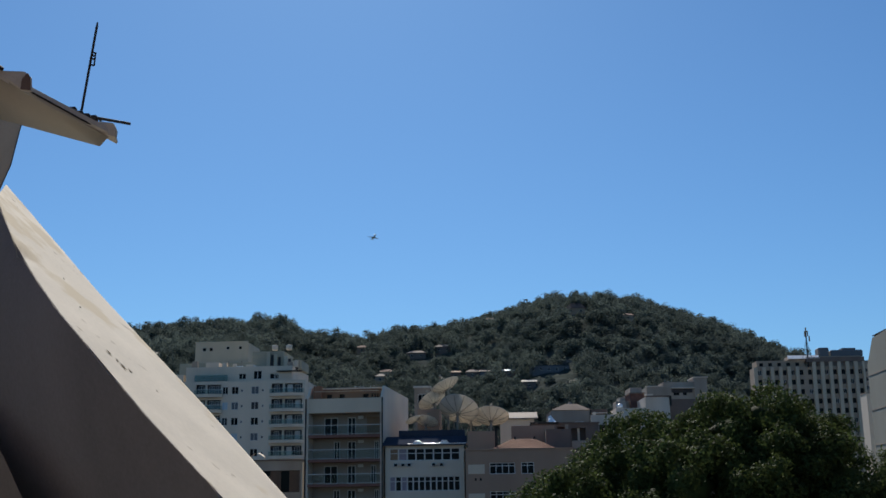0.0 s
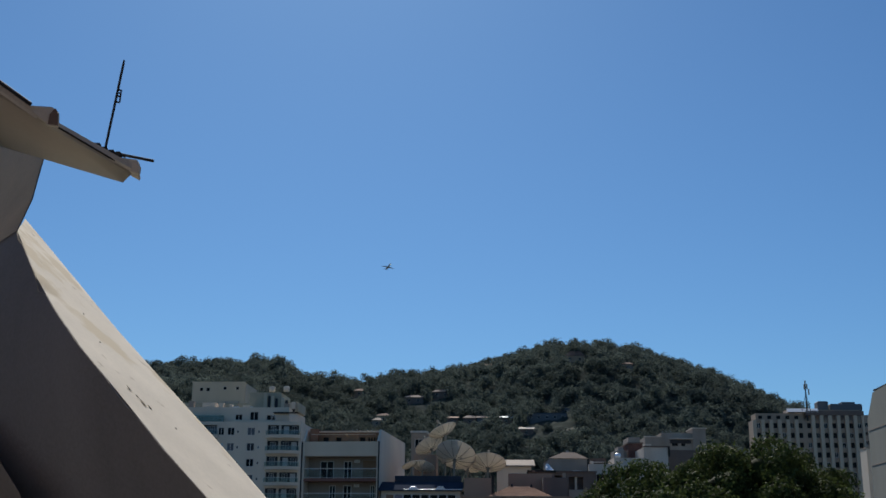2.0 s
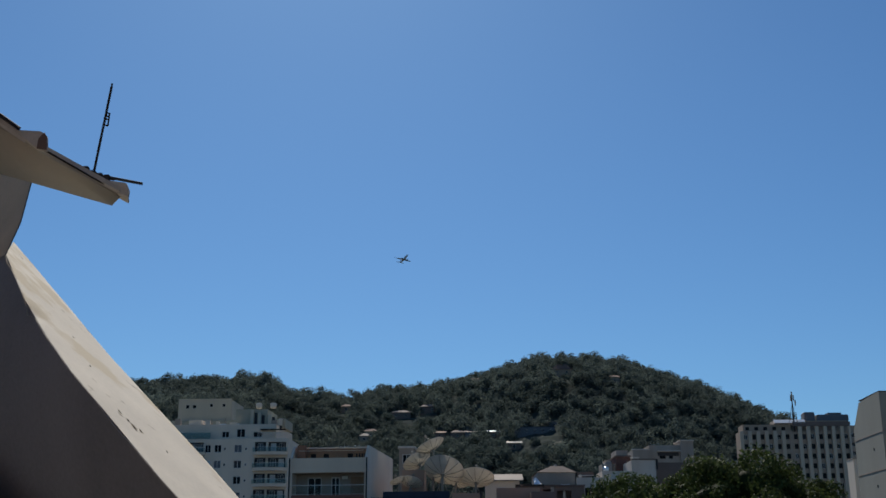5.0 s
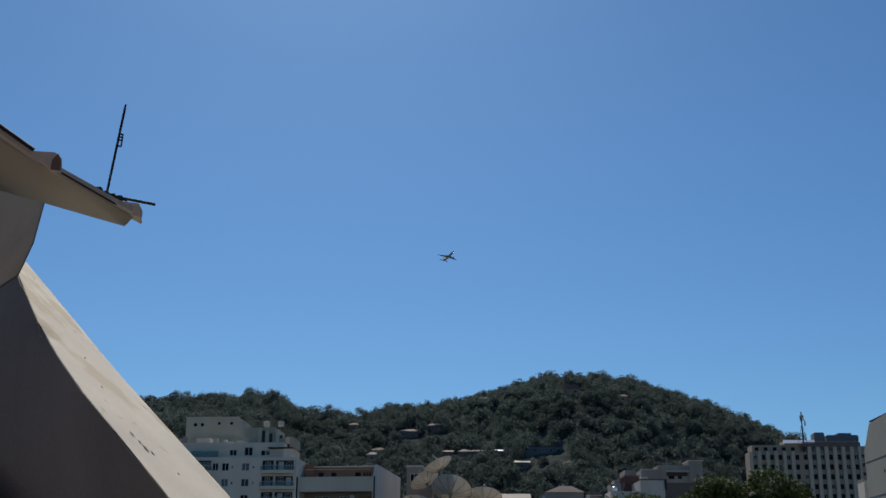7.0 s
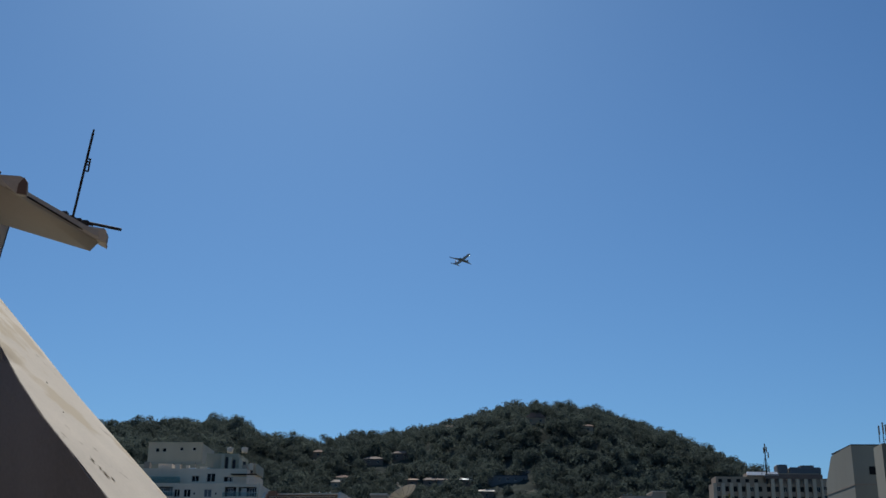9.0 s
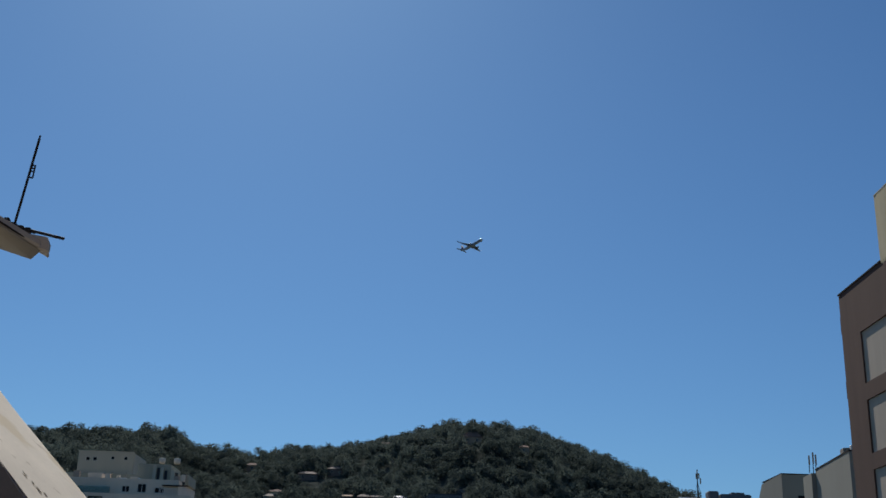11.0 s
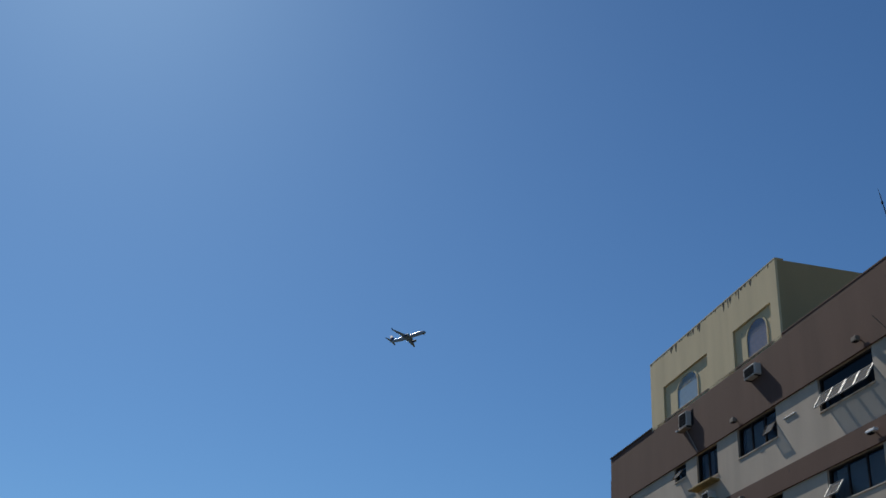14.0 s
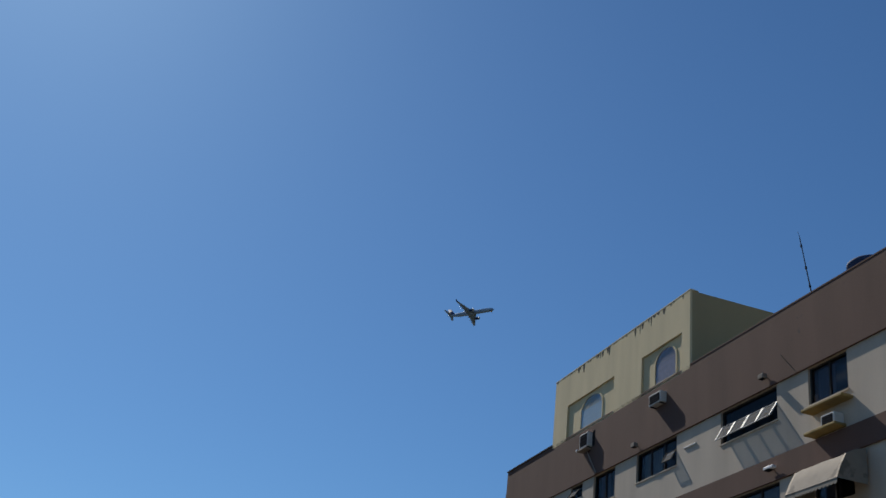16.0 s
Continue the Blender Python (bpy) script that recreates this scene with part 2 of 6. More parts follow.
for m, share in ((M["sky_glass"], 0.10), (M["thin_glass"], 0.035), (M["rail_glass"], 0.008)):
    for link in list(m.node_tree.links):
        if link.to_node.type == "MATH":
            m.node_tree.links.remove(link)
            link_free = [n for n in m.node_tree.nodes if n.type == "MATH"][0]
            link_free.inputs[0].default_value, link_free.inputs[1].default_value = 0.0, share

M["dusty_glass"] = dusty_glass("dusty_sash_glass", (0.74, 0.75, 0.76), 0.22)
M["green_glass"] = glass_sheet("greenish_glass", (0.5, 0.59, 0.56), 0.02)


def ground_material():
    """Sun-bleached paving in the city, dark forest floor on the hill."""
    m = mat("city_ground", (0.10, 0.09, 0.075), 0.95, 0.3, 0.03, 0.6, 0.0)
    n, l = m.node_tree.nodes, m.node_tree.links
    bsdf = n["Principled BSDF"]
    paved = bsdf.inputs["Base Color"].links[0].from_socket
    co, far, rng, mix = n.new("ShaderNodeTexCoord"), n.new("ShaderNodeVectorMath"), n.new("ShaderNodeMapRange"), n.new("ShaderNodeMix")
    far.operation = "DISTANCE"
    far.inputs[1].default_value = (0, 60, 0)
    mix.data_type = "RGBA"
    rng.inputs["From Min"].default_value, rng.inputs["From Max"].default_value = 215, 255
    l.new(co.outputs["Object"], far.inputs[0])
    l.new(far.outputs["Value"], rng.inputs["Value"])
    l.new(rng.outputs["Result"], mix.inputs["Factor"])
    l.new(paved, mix.inputs["A"])
    mix.inputs["B"].default_value = (0.06, 0.07, 0.055, 1)
    l.new(mix.outputs["Result"], bsdf.inputs["Base Color"])
    return m


def let_light_through(m, share):
    """Leaves: part of the light passes through them."""
    n, l = m.node_tree.nodes, m.node_tree.links
    bsdf = n["Principled BSDF"]
    t, mix = n.new("ShaderNodeBsdfTranslucent"), n.new("ShaderNodeMixShader")
    mix.inputs[0].default_value = share
    l.new(bsdf.inputs["Base Color"].links[0].from_socket, t.inputs["Color"])
    l.new(bsdf.outputs[0], mix.inputs[1])
    l.new(t.outputs[0], mix.inputs[2])
    l.new(mix.outputs[0], n["Material Output"].inputs[0])


def blotches(m, scale, level, dark):
    """Dark chips and dirt spots on a surface, in streaky clusters."""
    n, l = m.node_tree.nodes, m.node_tree.links
    bsdf = n["Principled BSDF"]
    src = bsdf.inputs["Base Color"].links[0].from_socket
    co, a, b, mul, rng, mix = n.new("ShaderNodeTexCoord"), n.new("ShaderNodeTexNoise"), n.new("ShaderNodeTexNoise"), n.new("ShaderNodeMath"), n.new("ShaderNodeMapRange"), n.new("ShaderNodeMix")
    for t, s in ((a, scale), (b, scale * 0.22)):
        t.inputs["Scale"].default_value, t.inputs["Detail"].default_value = s, 5.0
        l.new(co.outputs["Object"], t.inputs["Vector"])
    mul.operation = "MULTIPLY"
    l.new(a.outputs["Fac"], mul.inputs[0])
    l.new(b.outputs["Fac"], mul.inputs[1])
    rng.inputs["From Min"].default_value, rng.inputs["From Max"].default_value = level, level + 0.06
    l.new(mul.outputs[0], rng.inputs["Value"])
    mix.data_type = "RGBA"
    l.new(rng.outputs["Result"], mix.inputs["Factor"])
    l.new(src, mix.inputs["A"])
    mix.inputs["B"].default_value = (*dark, 1)
    l.new(mix.outputs["Result"], bsdf.inputs["Base Color"])


blotches(M["coping"], 4.5, 0.30, (0.53, 0.445, 0.31))
blotches(M["coping"], 16.0, 0.385, (0.33, 0.27, 0.19))
blotches(M["cream"], 6.0, 0.40, (0.36, 0.33, 0.25))
blotches(M["brown"], 5.0, 0.38, (0.085, 0.055, 0.045))
blotches(M["canvas"], 3.0, 0.37, (0.2, 0.17, 0.135))
blotches(M["grey_panel"], 6.0, 0.41, (0.36, 0.33, 0.285))
M["ground"] = ground_material()
let_light_through(M["leaf"], 0.32)
let_light_through(M["dish"], 0.3)
let_light_through(M["hazy_leaf"], 0.52)


# ---- mesh tools ----
def box(bm, x0, x1, y0, y1, z0, z1):
    v = [bm.verts.new((x, y, z)) for z in (z0, z1) for x, y in ((x0, y0), (x1, y0), (x1, y1), (x0, y1))]
    for f in ((0, 3, 2, 1), (4, 5, 6, 7), (0, 1, 5, 4), (1, 2, 6, 5), (2, 3, 7, 6), (3, 0, 4, 7)):
        bm.faces.new([v[i] for i in f])
    return bm


def boxes(*dims):
    bm = bmesh.new()
    for d in dims:
        box(bm, *d)
    return bm


def prism(profile, y0, y1, bm=None):
    """A solid from a profile in x and z, drawn out from y0 to y1."""
    bm = bm or bmesh.new()
    a = [bm.verts.new((x, y0, z)) for x, z in profile]
    b = [bm.verts.new((x, y1, z)) for x, z in profile]
    bm.faces.new(a)
    bm.faces.new(b[::-1])
    for i in range(len(a)):
        j = (i + 1) % len(a)
        bm.faces.new((a[j], a[i], b[i], b[j]))
    bmesh.ops.recalc_face_normals(bm, faces=bm.faces)
    return bm


def rod(p0, p1, r0, r1=None, n=8, bm=None, caps=True):
    """A round, tapered bar between two points."""
    bm = bm or bmesh.new()
    r1 = r0 if r1 is None else r1
    p0, p1 = Vector(p0), Vector(p1)
    q = (p1 - p0).to_track_quat("Z", "Y").to_matrix()
    rings = []
    for p, r in ((p0, r0), (p1, r1)):
        rings.append([bm.verts.new(p + q @ Vector((r * math.cos(2 * math.pi * i / n), r * math.sin(2 * math.pi * i / n), 0))) for i in range(n)])
    for i in range(n):
        j = (i + 1) % n
        bm.faces.new((rings[0][i], rings[0][j], rings[1][j], rings[1][i]))
    if caps:
        bm.faces.new(rings[0][::-1])
        bm.faces.new(rings[1])
    return bm


def lathe(stations, n=20, bm=None):
    """A closed body round the y axis from stations (y, radius, z offset)."""
    bm = bm or bmesh.new()
    rings = [[bm.verts.new((r * math.cos(2 * math.pi * i / n), y, dz + r * math.sin(2 * math.pi * i / n))) for i in range(n)] for y, r, dz in stations]
    for a, b in zip(rings, rings[1:]):
        for i in range(n):
            j = (i + 1) % n
            bm.faces.new((a[i], a[j], b[j], b[i]))
    bm.faces.new(rings[0])
    bm.faces.new(rings[-1][::-1])
    bmesh.ops.recalc_face_normals(bm, faces=bm.faces)
    for f in bm.faces:
        f.smooth = True
    return bm


def bevel(bm, w, seg=2):
    bmesh.ops.remove_doubles(bm, verts=bm.verts, dist=1e-5)
    bmesh.ops.bevel(bm, geom=[e for e in bm.edges if len(e.link_faces) == 2 and e.calc_face_angle(0) > 0.5], offset=w, segments=seg, affect="EDGES", clamp_overlap=True)
    return bm


def part(name, bm, material, parent=None, label=""):
    me = bpy.data.meshes.new(name)
    bm.to_mesh(me)
    bm.free()
    me.materials.append(M[material])
    ob = new(name, me)
    ob.parent = parent
    return tagged(ob, label)


def empty(name, m, label, category, group="", kind=""):
    ob = new(name)
    ob.matrix_basis = m
    ob.empty_display_size = 0.2
    return tagged(ob, label, category, group, kind)


def wall_sheet(x0, x1, z0, z1, t, holes):
    """A wall from y=0 to y=t with rectangular holes (x0, x1, z0, z1) going through it."""
    xs = sorted({x0, x1, *[h[0] for h in holes], *[h[1] for h in holes]})
    zs = sorted({z0, z1, *[h[2] for h in holes], *[h[3] for h in holes]})
    solid = {}
    for i in range(len(xs) - 1):
        for k in range(len(zs) - 1):
            cx, cz = (xs[i] + xs[i + 1]) / 2, (zs[k] + zs[k + 1]) / 2
            solid[i, k] = not any(h[0] < cx < h[1] and h[2] < cz < h[3] for h in holes)
    bm = bmesh.new()
    vs = {}

    def v(i, k, s):
        if (i, k, s) not in vs:
            vs[i, k, s] = bm.verts.new((xs[i], t * s, zs[k]))
        return vs[i, k, s]

    for (i, k), s in solid.items():
        if not s:
            continue
        bm.faces.new((v(i, k, 0), v(i + 1, k, 0), v(i + 1, k + 1, 0), v(i, k + 1, 0)))
        bm.faces.new((v(i, k + 1, 1), v(i + 1, k + 1, 1), v(i + 1, k, 1), v(i, k, 1)))
        for di, dk, e in ((-1, 0, ((i, k), (i, k + 1))), (1, 0, ((i + 1, k + 1), (i + 1, k))), (0, -1, ((i + 1, k), (i, k))), (0, 1, ((i, k + 1), (i + 1, k + 1)))):
            if not solid.get((i + di, k + dk), False):
                (a, b), (c, d) = e
                bm.faces.new((v(a, b, 0), v(c, d, 0), v(c, d, 1), v(a, b, 1)))
    bmesh.ops.recalc_face_normals(bm, faces=bm.faces)
    return bm


def mesh_from_arrays(name, verts, faces, material, smooth=False):
    """A mesh object from numpy arrays of vertices and quads or triangles."""
    me = bpy.data.meshes.new(name)
    k = faces.shape[1]
    me.vertices.add(len(verts))
    me.vertices.foreach_set("co", verts.astype(np.float32).ravel())
    me.loops.add(faces.size)
    me.loops.foreach_set("vertex_index", faces.astype(np.int32).ravel())
    me.polygons.add(len(faces))
    me.polygons.foreach_set("loop_start", np.arange(0, faces.size, k, dtype=np.int32))
    if smooth:
        me.polygons.foreach_set("use_smooth", np.ones(len(faces), dtype=bool))
    me.update(calc_edges=True)
    me.materials.append(M[material])
    return new(name, me)


# ---- ground and hill ----
RIDGE_X = np.array([-900, -500, -300, -180, -148, -125, -112, -102, -85, -80, -69, -46, -38, -28, -7, 17, 40, 60, 86, 103, 123, 139, 155, 171, 190, 210, 240, 300, 500])
RIDGE_Z = np.array([20, 60, 97, 109.5, 111.5, 113.5, 112, 113.5, 112.5, 106, 103, 102, 102, 106, 107, 112, 118, 123.8, 124.8, 124.2, 119.5, 114, 108.5, 100.5, 87.5, 76, 60, 36, 0])


def hill(x, y):
    """Height of the ground: a wooded ridge across the view, flat elsewhere."""
    r = np.interp(x, RIDGE_X, RIDGE_Z)
    s = np.clip((y - 300.0) / 340.0, 0, 1)
    up = 0.35 * s + 0.65 * s * s * (3 - 2 * s)
    down = np.clip((y - 660.0) / 500.0, 0, 1)
    waves = 5.0 * np.sin(x / 31.0 + y / 47.0) * np.sin(y / 38.0 - x / 90.0) * s * (1 - s) * 4
    return np.maximum(0.0, r * up + waves) * (1 - down * down * (3 - 2 * down))


def make_ground():
    xs = np.concatenate([np.linspace(-4800, -420, 24), np.linspace(-400, 400, 101), np.linspace(420, 4800, 24)])
    ys = np.concatenate([np.linspace(-600, 260, 16), np.linspace(280, 1200, 70), np.linspace(1250, 4900, 20)])
    gx, gy = np.meshgrid(xs, ys)
    v = np.stack([gx, gy, hill(gx, gy)], -1).reshape(-1, 3)
    i = np.arange(len(ys) - 1)[:, None] * len(xs) + np.arange(len(xs) - 1)[None]
    i = i.ravel()
    f = np.stack([i, i + 1, i + 1 + len(xs), i + len(xs)], 1)
    return tagged(mesh_from_arrays("ground", v, f, "ground"), "dark ground rising to a wooded hill", "ground", kind="structure")


def ball(sub):
    bm = bmesh.new()
    bmesh.ops.create_icosphere(bm, subdivisions=sub, radius=1)
    bm.verts.ensure_lookup_table()
    v = np.array([x.co for x in bm.verts])
    f = np.array([[q.index for q in x.verts] for x in bm.faces])
    bm.free()
    return v, f


def crown_template(rng, lobes, cards):
    """A tree crown of unit radius: layers of small leafy sprays over its lobes, with a ragged outline."""
    vs, fs, n = [], [], 0
    centres = []
    tall = rng.uniform(0.7, 1.15)
    for k in range(lobes):
        a, e = rng.uniform(0, 2 * np.pi), rng.uniform(-0.5, 1.3)
        c = np.array([np.cos(a) * np.cos(e), np.sin(a) * np.cos(e), tall * np.sin(e)]) * rng.uniform(0.35, 0.68)
        r = rng.uniform(0.34, 0.55)
        centres.append((c, r))
    for k in range(cards):
        c, r = centres[k % lobes]
        d = rng.normal(size=3) + (0, 0, 0.25)
        d /= np.linalg.norm(d)
        p = c + d * r * rng.uniform(0.7, 1.06)
        nm = d + rng.normal(size=3) * 0.2
        e1 = np.cross(nm, rng.normal(size=3))
        e1 /= np.linalg.norm(e1)
        e2 = np.cross(nm / np.linalg.norm(nm), e1)
        q = np.stack([e1, -0.5 * e1 + 0.87 * e2, -0.5 * e1 - 0.87 * e2]) * rng.uniform(0.06, 0.11)
        vs.append(p + q)
        fs.append(np.array([[n, n + 1, n + 2]]))
        n += 3
    return np.concatenate(vs), np.concatenate(fs)


def scatter(templates, places, rng):
    """Joins turned and scaled copies of the templates: places are x, y, z, radius, height factor."""
    vs, fs, n = [], [], 0
    for x, y, z, r, h in places:
        v, f = templates[rng.integers(len(templates))]
        a = rng.uniform(0, 2 * np.pi)
        c, s = np.cos(a), np.sin(a)
        w = v @ np.array([[c, s, 0], [-s, c, 0], [0, 0, 1]]) * (r, r, r * h) + (x, y, z)
        vs.append(w)
        fs.append(f + n)
        n += len(v)
    return np.concatenate(vs), np.concatenate(fs)


CLEARINGS = [(69, 562, 10), (93, 548, 6), (28, 616, 10), (1, 559, 9), (-12, 557, 10), (6, 512, 6), (14, 507, 7), (20, 501, 6), (30, 492, 6), (36, 466, 7), (47, 487, 18), (56, 497, 5), (-133, 520, 8), (-41, 583, 6), (73, 422, 6), (-26, 524, 7), (-48, 473, 11), (-28, 514, 5)]


def make_woods():
    rng = np.random.default_rng(3)
    temps = [crown_template(rng, int(rng.integers(9, 15)), 430) for _ in range(16)]
    places = []
    for k in range(5650):
        py = 308 + 372 * ((k * 0.7548777 + 0.04 * rng.random()) % 1.0) ** 0.9
        if py < 390 and rng.random() < 0.6:
            continue
        px = (-0.36 + 0.77 * ((k * 0.5698403 + 0.02 * rng.random()) % 1.0)) * py
        if any(abs(px - hx) < hw / 2 + 1 and hy - (17 if hw > 12 else 6) < py < hy + 6 for hx, hy, hw in CLEARINGS):
            continue
        low = any(abs(px - hx) < hw / 2 and hy - (38 if hw > 12 else 24) < py < hy + 1 for hx, hy, hw in CLEARINGS)
        r = rng.uniform(2.4, 3.6) if low else 2.8 + 4.0 * rng.random() ** 1.2
        h = rng.uniform(0.8, 1.25)
        top = rng.normal(3.0, 0.5) if low else rng.normal(6.5, 1.3) + (rng.uniform(1.0, 2.6) if r > 4.5 and rng.random() < 0.12 else 0.0)
        places.append((px, py, float(hill(px, py)) + top - r * h * 0.9, r, h))
    v, f = scatter(temps, places, rng)
    # the undergrowth between the crowns
    gx, gy = np.meshgrid(np.arange(-264, 296, 2.3), np.arange(306, 684, 2.3))
    gz = hill(gx, gy) + 0.9 + rng.uniform(-1.0, 1.0, gx.shape) + 0.6 * np.sin(gx / 7.0) * np.cos(gy / 6.0)
    for hx, hy, hw in CLEARINGS:
        gz -= 1.0 * np.exp(-((gx - hx) / (hw * 0.8)) ** 2 - ((gy - hy) / 8.0) ** 2)
    i = (np.arange(gx.shape[0] - 1)[:, None] * gx.shape[1] + np.arange(gx.shape[1] - 1)[None]).ravel() + len(v)
    w = gx.shape[1]
    f = np.concatenate([f, np.stack([i, i + 1, i + 1 + w], 1), np.stack([i, i + 1 + w, i + w], 1)])
    v = np.concatenate([v, np.stack([gx, gy, gz], -1).reshape(-1, 3)])
    # the woods' base colour already carries the bluish haze
    return tagged(mesh_from_arrays("hillside_woods", v, f, "hazy_leaf"), "dense dark green woods covering the hill", "woods", kind="stuff")


make_ground()
make_woods()


# ---- terrace, gable wall and eave beside the camera ----
def make_terrace():
    ob = part("terrace_block", boxes((-6.0, 1.6, -3.0, 4.2, 0.0, 10.35)), "terrace")
    tagged(ob, "low house block under a screed terrace", "building", kind="structure")
    # unseen wall behind the camera, added to keep sky light off the gable
    ob = part("sky_blocker", boxes((-6.0, 4.0, -1.9, -1.6, 10.35, 17.0)), "dark_wall")
    tagged(ob, "plain dark brown wall added behind the terrace to block sky light", "wall", kind="structure")
    ob = part("wall_west", boxes((-6.3, -6.0, -1.9, 4.2, 10.35, 16.0)), "dark_wall")
    tagged(ob, "plain dark brown side wall of the terrace", "wall", kind="structure")


def make_gable_wall():
    """A stuccoed wall that comes down towards the terrace, its raked top capped with a broad cement coping."""
    root = empty("gable_wall", pose(0, 0, 0), "beige stucco gable wall with a raked cement coping", "wall", kind="structure")
    near = [Vector(p) for p in ((-1.74, 4.597, 13.319), (-1.487, 4.185, 13.02), (-1.333, 4.0, 12.846), (-1.166, 3.81, 12.677), (-0.97, 3.636, 12.494), (-0.766, 3.479, 12.295), (-0.482, 3.305, 12.035), (1.35, 2.18, 10.36))]
    outer = [Vector(p) for p in ((-1.943, 5.195, 13.556), (-1.572, 4.91, 13.183), (-1.436, 4.792, 13.046), (-1.255, 4.635, 12.869), (-1.011, 4.473, 12.638), (-0.744, 4.303, 12.383), (-0.404, 4.103, 12.041), (1.27, 3.12, 10.37))]
    along, out = Vector((-0.67, 0.74, 0.0)), Vector((-0.74, -0.67, 0.0))
    # the upper end of the wall leans out under the eave
    head = [Vector((-1.80, 5.03, 13.95)), Vector((-1.77, 4.883, 13.735)), Vector((-1.734, 4.713, 13.501))]
    rim = head + near
    splay = [0.01, 0.01, 0.02, 0.10, 0.10, 0.06, 0.02, 0.004, 0.004, 0.004, 0.004]
    bm = bmesh.new()
    ev = [bm.verts.new(p) for p in rim]
    iv = [bm.verts.new(p + along * w + out * w * 0.3 - Vector((0, 0, 0.35 * w))) for p, w in zip(rim, splay)]
    lv = [bm.verts.new(p + along * 3.0 + Vector((0, 0, 1.3 if k < 2 else 0.0))) for k, p in enumerate(rim)]
    for k in range(len(rim) - 1):
        bm.faces.new((ev[k], iv[k], iv[k + 1], ev[k + 1])).smooth = True
        bm.faces.new((iv[k], lv[k], lv[k + 1], iv[k + 1])).smooth = True
    cream = bmesh.new()
    hv = [[cream.verts.new(v.co + out * 0.006) for v in row[:4]] for row in (ev, iv, lv)]
    for a, b in zip(hv, hv[1:]):
        for k in range(3):
            cream.faces.new((a[k], b[k], b[k + 1], a[k + 1])).smooth = True
    part("gable_head", cream, "head_plaster", root, "cream painted wall head under the eave")
    foot = [bm.verts.new((v.co.x, v.co.y, 10.35)) for v in lv]
    for k in range(3, len(rim) - 1):
        bm.faces.new((lv[k], foot[k], foot[k + 1], lv[k + 1]))
    bmesh.ops.recalc_face_normals(bm, faces=bm.faces)
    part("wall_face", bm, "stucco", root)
    # shade on the lower wall, put into colour as a separate browner skin
    bm = bmesh.new()
    skin = [p + out * 0.05 for p in (near[3] + along * 0.95 + Vector((0, 0, -0.10)), near[4] + along * 0.62 + Vector((0, 0, -0.29)), near[5] + along * 0.55 + Vector((0, 0, -0.42)), near[6] + along * 0.5 + Vector((0, 0, -0.6)))]
    back = [bm.verts.new(p) for p in skin]
    left = [bm.verts.new(p + along * 2.0) for p in skin]
    for k in range(3):
        bm.faces.new((back[k], left[k], left[k + 1], back[k + 1]))
    part("shade_band", bm, "brown_shade", root, "brown lower band that stands for shade on the wall")
    bm = bmesh.new()
    rows = []
    for a, b in zip(near, outer):
        line = []
        for k in range(7):
            q = k / 6
            lift = 0.003 * math.sin(math.pi * q)
            line.append(bm.verts.new(a.lerp(b, q) + out * 0.004 * (1 - q) + Vector((lift, 0, lift))))
        line.append(bm.verts.new(b + Vector((-0.25, 0.15, -0.35))))
        rows.append(line)
    for p, q in zip(rows, rows[1:]):
        for k in range(len(p) - 1):
            bm.faces.new((p[k], q[k], q[k + 1], p[k + 1])).smooth = k < 6
    bmesh.ops.subdivide_edges(bm, edges=bm.edges, cuts=5, use_grid_fill=True)
    for v in bm.verts:
        d = noise.noise(v.co * 4) * 0.001
        gap = min((v.co - a.lerp(b, min(1.0, max(0.0, (v.co - a).dot(b - a) / (b - a).length_squared)))).length for a, b in zip(near, near[1:]))
        d -= 0.03 * max(0.0, 1.0 - gap / 0.10) * max(0.0, noise.noise(Vector((v.co.z * 14, 3.1, 0.0))) - 0.05)
        v.co += Vector((d, 0, d))
    part("coping", bm, "coping", root, "weathered pale cement coping")
    # chips broken out of the cement
    run, across = (near[5] - near[4]).normalized(), (outer[4] - near[4]).normalized()
    up = across.cross(run).normalized()
    up = up if up.z > 0 else -up
    rng = random.Random(8)
    for a, b, ln in ((-0.02, 0.17, 0.028), (0.03, 0.19, 0.02), (0.07, 0.20, 0.034), (0.10, 0.24, 0.02), (-0.33, 0.30, 0.012), (-0.55, 0.42, 0.012), (0.24, 0.36, 0.012)):
        c = near[4] + run * a + across * b + up * 0.004
        bm = bmesh.new()
        ring = [bm.verts.new(c + run * ln * math.cos(q) * rng.uniform(0.6, 1.0) + across * 0.3 * ln * math.sin(q) * rng.uniform(0.5, 1.0)) for q in (0, 0.9, 1.8, 2.7, 3.6, 4.5, 5.4)]
        mid = bm.verts.new(c - up * 0.003)
        for k in range(7):
            bm.faces.new((ring[k], ring[(k + 1) % 7], mid))
        part("chip", bm, "chipped_cement", root, "dark chip in the cement")


